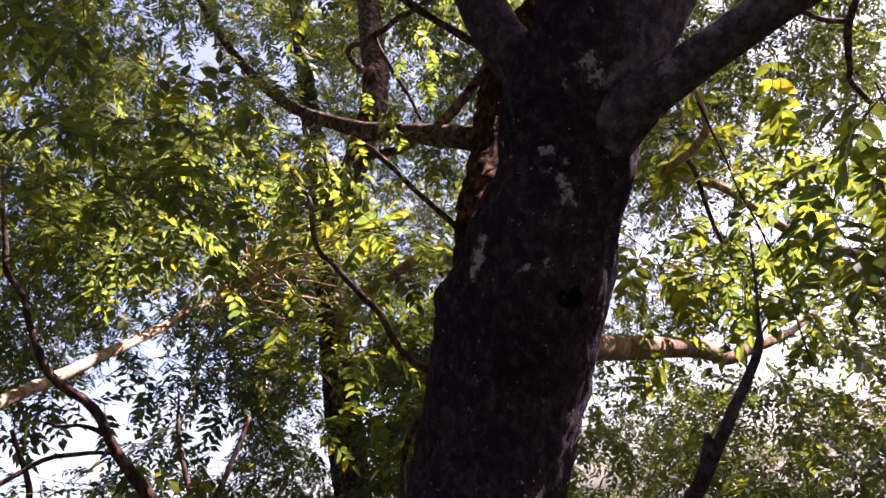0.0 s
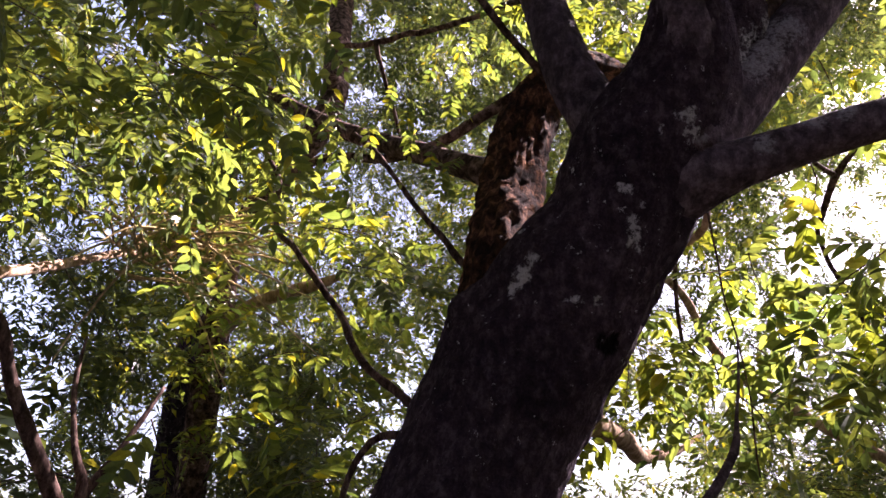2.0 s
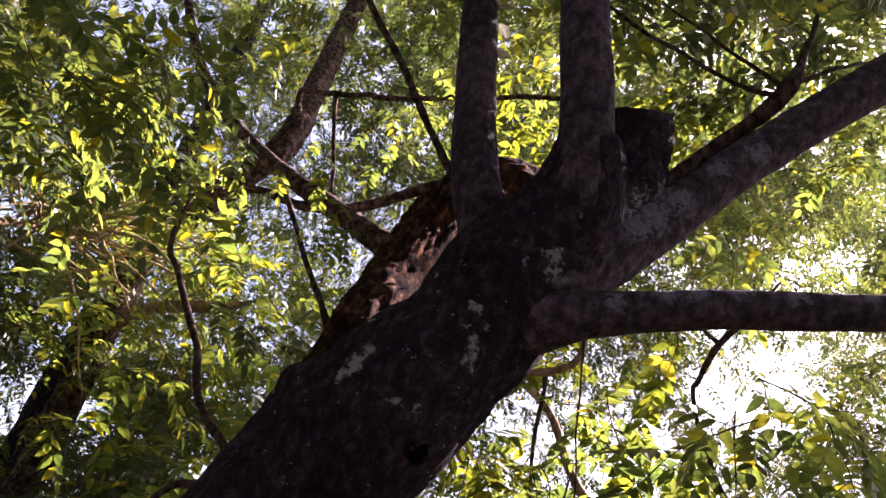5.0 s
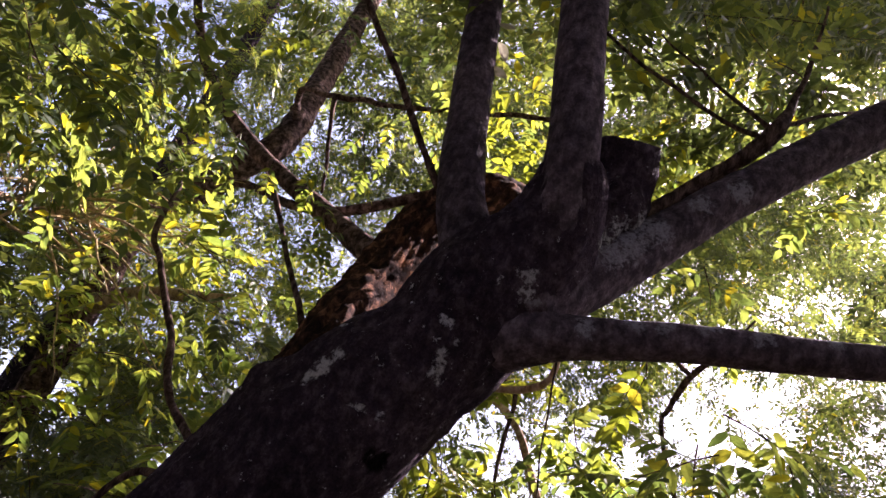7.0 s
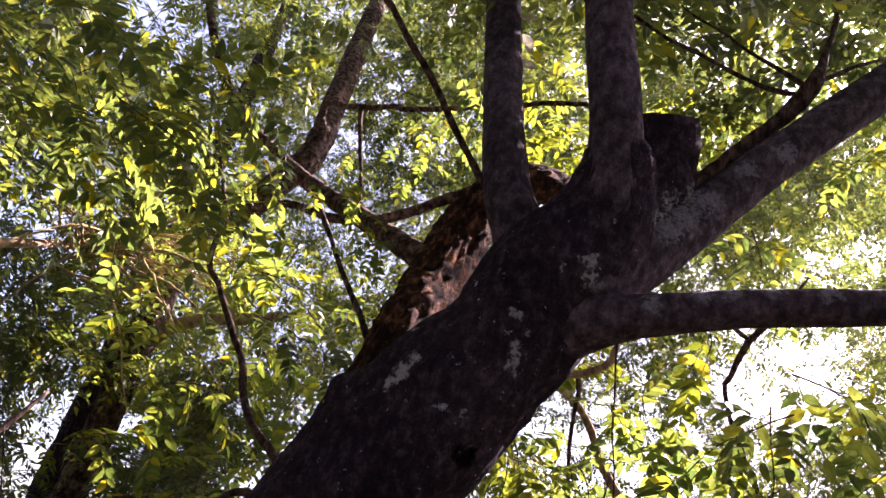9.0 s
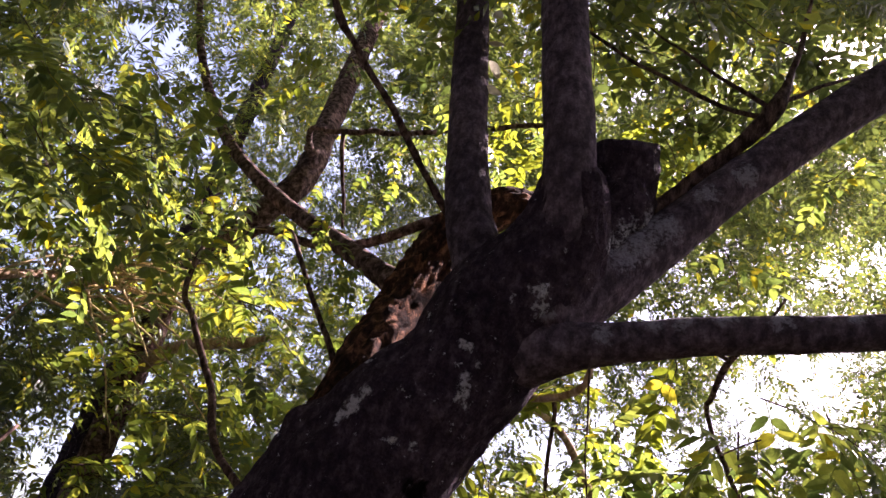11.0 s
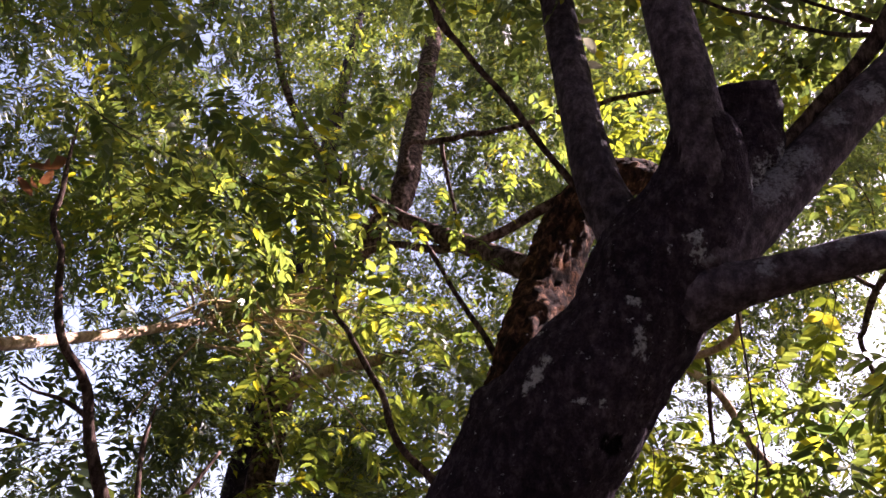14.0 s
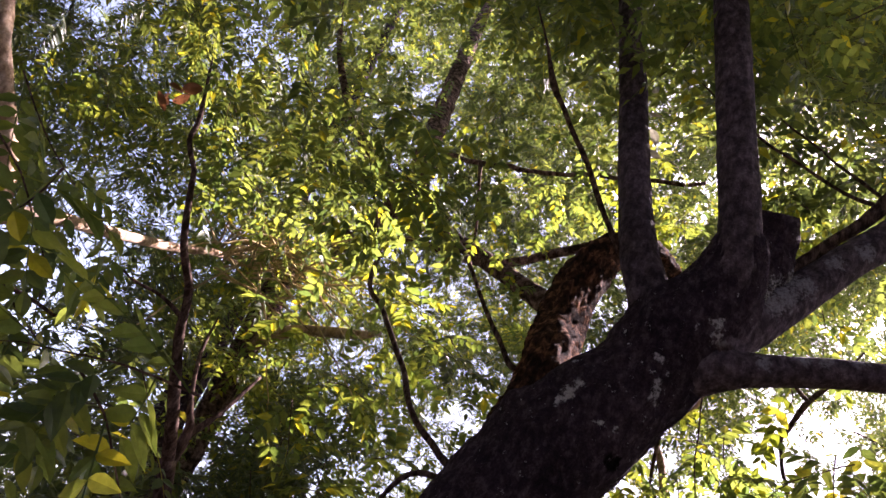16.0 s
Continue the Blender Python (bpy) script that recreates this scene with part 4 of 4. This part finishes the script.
near_leaves(slender, placed([
    ((1.14, 1.75, 2.42), (-0.6, 0.3, -0.2), 0.34, 7), ((1.17, 1.95, 2.36), (-0.7, 0.2, -0.1), 0.36, 7), ((1.34, 1.78, 2.36), (0.3, 0.2, -0.4), 0.34, 7),
    ((1.46, 1.64, 2.54), (0.6, -0.2, -0.2), 0.36, 7), ((1.66, 1.70, 2.52), (0.5, 0.1, -0.3), 0.36, 7), ((1.30, 1.95, 2.25), (-0.3, 0.3, -0.2), 0.36, 7)], big=0.88), FINE, LEAF, "")
near_leaves(slender, placed([
    ((1.20, 2.12, 2.46), (0.5, 0.3, -0.2), 0.36, 7), ((1.30, 2.22, 2.22), (0.6, 0.1, -0.3), 0.36, 7), ((1.08, 2.34, 2.18), (0.3, 0.2, -0.4), 0.34, 7), ((1.10, 2.24, 2.55), (0.4, 0.3, 0.2), 0.34, 7),
    ((1.45, 1.96, 3.22), (0.5, 0.3, 0.2), 0.34, 6), ((1.72, 1.76, 3.62), (0.3, 0.1, 0.3), 0.36, 7), ((1.05, 2.10, 2.05), (0.3, 0.2, -0.1), 0.32, 6), ((1.25, 2.4, 2.35), (0.4, 0.2, -0.2), 0.34, 7), ((1.15, 2.3, 2.30), (0.3, 0.2, 0.3), 0.34, 7), ((1.40, 2.25, 2.42), (0.3, 0.2, -0.3), 0.34, 7), ((1.0, 2.45, 2.28), (0.3, 0.3, 0.1), 0.32, 7)], big=0.7), FINE, LEAF, "")
near_leaves(slender, placed([
    ((0.77, 2.26, 2.27), (0.3, 0.1, -0.5), 0.26, 6), ((0.80, 2.30, 2.16), (0.2, 0.2, -0.5), 0.24, 5), ((1.02, 2.28, 2.70), (0.4, 0.2, 0.1), 0.30, 6), ((1.06, 2.40, 2.74), (0.4, 0.2, 0.3), 0.28, 6),
    ((0.97, 2.70, 2.42), (0.5, 0.2, 0.1), 0.34, 7), ((1.04, 1.72, 2.58), (0.2, 0.1, -0.7), 0.12, 2), ((1.32, 1.86, 2.30), (0.4, 0.2, -0.3), 0.26, 5)], big=0.66), FINE, LEAF_YELLOW_LIT, "")
near_leaves(main, placed([
    ((-0.02, 1.58, 1.45), (0.35, 0.0, 0.9), 0.30, 7), ((0.22, 1.66, 1.37), (0.5, 0.1, 0.3), 0.34, 7), ((0.38, 1.70, 1.36), (0.6, 0.1, 0.3), 0.34, 7), ((0.10, 1.60, 1.36), (-0.5, 0.1, 0.3), 0.30, 6), ((0.52, 1.72, 1.38), (0.5, 0.2, 0.2), 0.34, 7), ((0.30, 1.58, 1.30), (0.6, 0.0, 0.2), 0.32, 7),
    ((1.04, 1.72, 3.30), (0.3, 0.2, 0.4), 0.22, 5), ((-0.16, 2.32, 3.44), (-0.3, 0.1, -0.5), 0.2, 4)], big=0.62), FINE, LEAF_YELLOW_LIT, "")
near_leaves(main, placed([
    ((1.05, 1.92, 3.93), (-0.4, 0.3, 0.2), 0.40, 8), ((1.25, 1.78, 3.85), (-0.3, 0.3, 0.3), 0.38, 8), ((1.57, 1.67, 4.07), (0.4, 0.2, 0.3), 0.40, 8), ((0.86, 1.85, 3.86), (-0.5, 0.2, 0.2), 0.36, 7),
    ((1.40, 1.60, 3.80), (0.2, 0.4, 0.2), 0.36, 7)], big=0.72), FINE, LEAF_SHADED, "")
near_leaves(main, [spray(VIEW_CENTRE + rr * np.array((math.sin(radians(a)) * math.cos(radians(e)), math.cos(radians(a)) * math.cos(radians(e)), math.sin(radians(e)))),
                          (rn.gauss(0, 1), rn.gauss(0, 1), rn.gauss(0, 0.3)), rn.uniform(0.32, 0.42), 9, rn, 0.3, 0.72)
                    for a, e, rr in [(rn.uniform(38, 54), rn.uniform(42, 54), rn.uniform(3.1, 3.9)) for _ in range(10)]], FINE, LEAF_SHADED, "")
near_leaves(pale, placed([
    ((-0.65, 2.0, 2.81), (0.4, 0.1, -0.4), 0.36, 7), ((-0.41, 2.07, 2.77), (0.5, 0.1, -0.4), 0.36, 7), ((-0.61, 2.22, 2.61), (0.5, 0.1, -0.5), 0.36, 7), ((-1.04, 2.30, 2.85), (0.3, 0.2, -0.3), 0.36, 7), ((-0.73, 2.14, 2.77), (0.4, 0.2, -0.4), 0.34, 7),
    ((-0.42, 1.85, 1.80), (0.3, 0.1, -0.4), 0.22, 3), ((-0.78, 1.9, 1.72), (0.3, 0.1, -0.4), 0.22, 4), ((-0.95, 2.5, 3.2), (0.4, 0.2, -0.3), 0.4, 8), ((-0.55, 2.6, 3.3), (0.4, 0.2, -0.3), 0.4, 8), ((-0.39, 2.02, 2.74), (0.4, 0.1, -0.4), 0.34, 7), ((-0.28, 2.06, 2.85), (0.4, 0.1, -0.4), 0.34, 7), ((-0.49, 2.00, 2.59), (0.4, 0.1, -0.4), 0.34, 7), ((-0.59, 2.04, 2.76), (0.4, 0.1, -0.4), 0.30, 5)], big=0.52), FINE, LEAF, "")
near_leaves(dark, placed([
    ((0.17, 2.52, 2.53), (0.4, 0.1, -0.2), 0.22, 4), ((0.05, 2.70, 2.47), (0.5, 0.1, -0.1), 0.30, 6), ((-0.12, 2.72, 2.78), (-0.3, 0.2, 0.3), 0.34, 7), ((0.05, 2.78, 2.77), (0.4, 0.2, 0.1), 0.34, 7), ((-0.24, 2.80, 2.92), (-0.4, 0.2, 0.2), 0.34, 7),
    ((-0.10, 2.85, 2.35), (0.4, 0.2, 0.2), 0.36, 7), ((-0.25, 2.95, 2.15), (0.4, 0.2, 0.2), 0.36, 7), ((0.0, 2.9, 1.95), (0.5, 0.2, 0.2), 0.36, 7), ((-0.35, 3.0, 2.5), (-0.4, 0.2, 0.2), 0.36, 7),
    ((0.15, 2.75, 2.15), (0.3, 0.2, 0.2), 0.36, 7), ((-0.2, 2.9, 1.75), (0.4, 0.2, 0.2), 0.36, 7)], big=0.7), FINE, LEAF_LIT, "")
near_leaves(main, placed([
    ((0.05, 2.20, 2.95), (0.3, 0.1, -0.4), 0.16, 4), ((0.13, 2.23, 2.82), (0.4, 0.1, -0.3), 0.20, 5), ((0.15, 2.16, 2.70), (-0.4, 0.1, -0.4), 0.16, 4), ((0.20, 2.17, 3.14), (0.2, 0.1, -0.6), 0.16, 4), ((0.16, 2.2, 3.05), (0.2, 0.1, -0.6), 0.16, 4),
    ((-0.10, 2.19, 2.79), (-0.2, 0.1, -0.5), 0.16, 4)], big=0.36), FINE, LEAF_LIT, "")
near_leaves(dark, placed([
    ((0.05, 2.27, 2.40), (0.8, 0.1, -0.1), 0.26, 5), ((0.0, 2.36, 2.43), (0.8, 0.2, 0.0), 0.26, 5)], big=0.46), FINE, LEAF_SHADED, "")
near_leaves(pale, placed([
    ((-0.86, 0.95, 1.60), (-0.6, 0.5, 0.2), 0.34, 7), ((-1.02, 1.12, 1.76), (0.5, 0.4, -0.2), 0.34, 7), ((-0.74, 0.98, 1.50), (0.6, 0.3, -0.2), 0.30, 6), ((-1.08, 1.02, 1.70), (-0.3, 0.6, -0.2), 0.32, 7), ((-1.12, 1.30, 1.92), (0.5, 0.3, -0.4), 0.36, 7),
    ((-0.92, 1.20, 1.62), (0.6, 0.2, -0.2), 0.32, 6)], big=0.6), FINE, LEAF, "")
near_leaves(main, placed([
    ((1.18, 1.98, 3.51), (0.4, 0.2, -0.2), 0.26, 6), ((1.26, 2.0, 3.63), (0.3, 0.2, -0.3), 0.26, 6), ((1.14, 1.98, 3.73), (-0.3, 0.2, 0.2), 0.26, 6), ((1.24, 1.89, 3.62), (0.4, 0.1, 0.1), 0.24, 5), ((1.10, 2.1, 3.60), (0.2, 0.3, 0.1), 0.26, 6)], big=0.6), FINE, LEAF_LIT, "")
rf = random.Random(103)
near_leaves(pale, [spray((rf.uniform(-0.78, -0.36), rf.uniform(1.45, 1.8), rf.uniform(2.46, 2.62)), (rf.gauss(0.6, 0.6), rf.gauss(0, 0.6), rf.gauss(-0.1, 0.2)), rf.uniform(0.24, 0.32), 7, rf, 0.3, 0.46) for _ in range(10)], FINE, LEAF, "")
# a sunlit shoot standing low before the trunk
near_leaves(main, placed([
    ((-0.11, 1.38, 1.46), (-0.15, 0.0, 0.95), 0.20, 4), ((-0.17, 1.39, 1.45), (-0.7, 0.1, 0.3), 0.20, 5), ((-0.04, 1.37, 1.50), (0.8, 0.0, 0.5), 0.20, 4), ((0.04, 1.35, 1.42), (0.8, 0.0, 0.2), 0.24, 6), ((0.18, 1.32, 1.42), (0.8, 0.0, 0.25), 0.24, 6), ((0.10, 1.40, 1.38), (0.8, 0.1, 0.1), 0.24, 6)], big=0.42), FINE, LEAF_YELLOW_LIT, "")
# sunlit leaves showing between the boughs and round the stump
near_leaves(main, [spray((rn.gauss(0.86, 0.17), rn.gauss(2.62, 0.15), rn.gauss(3.9, 0.2)), (rn.gauss(0, 1), rn.gauss(0, 1), rn.gauss(-0.3, 0.3)), rn.uniform(0.26, 0.36), 7, rn, 0.4, 0.6) for _ in range(5)], FINE, LEAF_YELLOW_LIT, "")
near_leaves(main, [spray((rn.gauss(0.86, 0.2), rn.gauss(2.75, 0.2), rn.gauss(3.95, 0.2)), (rn.gauss(0, 1), rn.gauss(0, 1), rn.gauss(-0.3, 0.3)), rn.uniform(0.26, 0.36), 7, rn, 0.4, 0.55) for _ in range(5)], FINE, LEAF, "")
near_leaves(main, [spray((rn.gauss(1.14, 0.10), rn.gauss(2.15, 0.12), rn.gauss(3.66, 0.12)), (rn.gauss(0, 1), rn.gauss(0, 1), rn.gauss(-0.2, 0.3)), rn.uniform(0.22, 0.32), 6, rn, 0.4, 0.55) for _ in range(5)], FINE, LEAF_YELLOW_LIT, "")
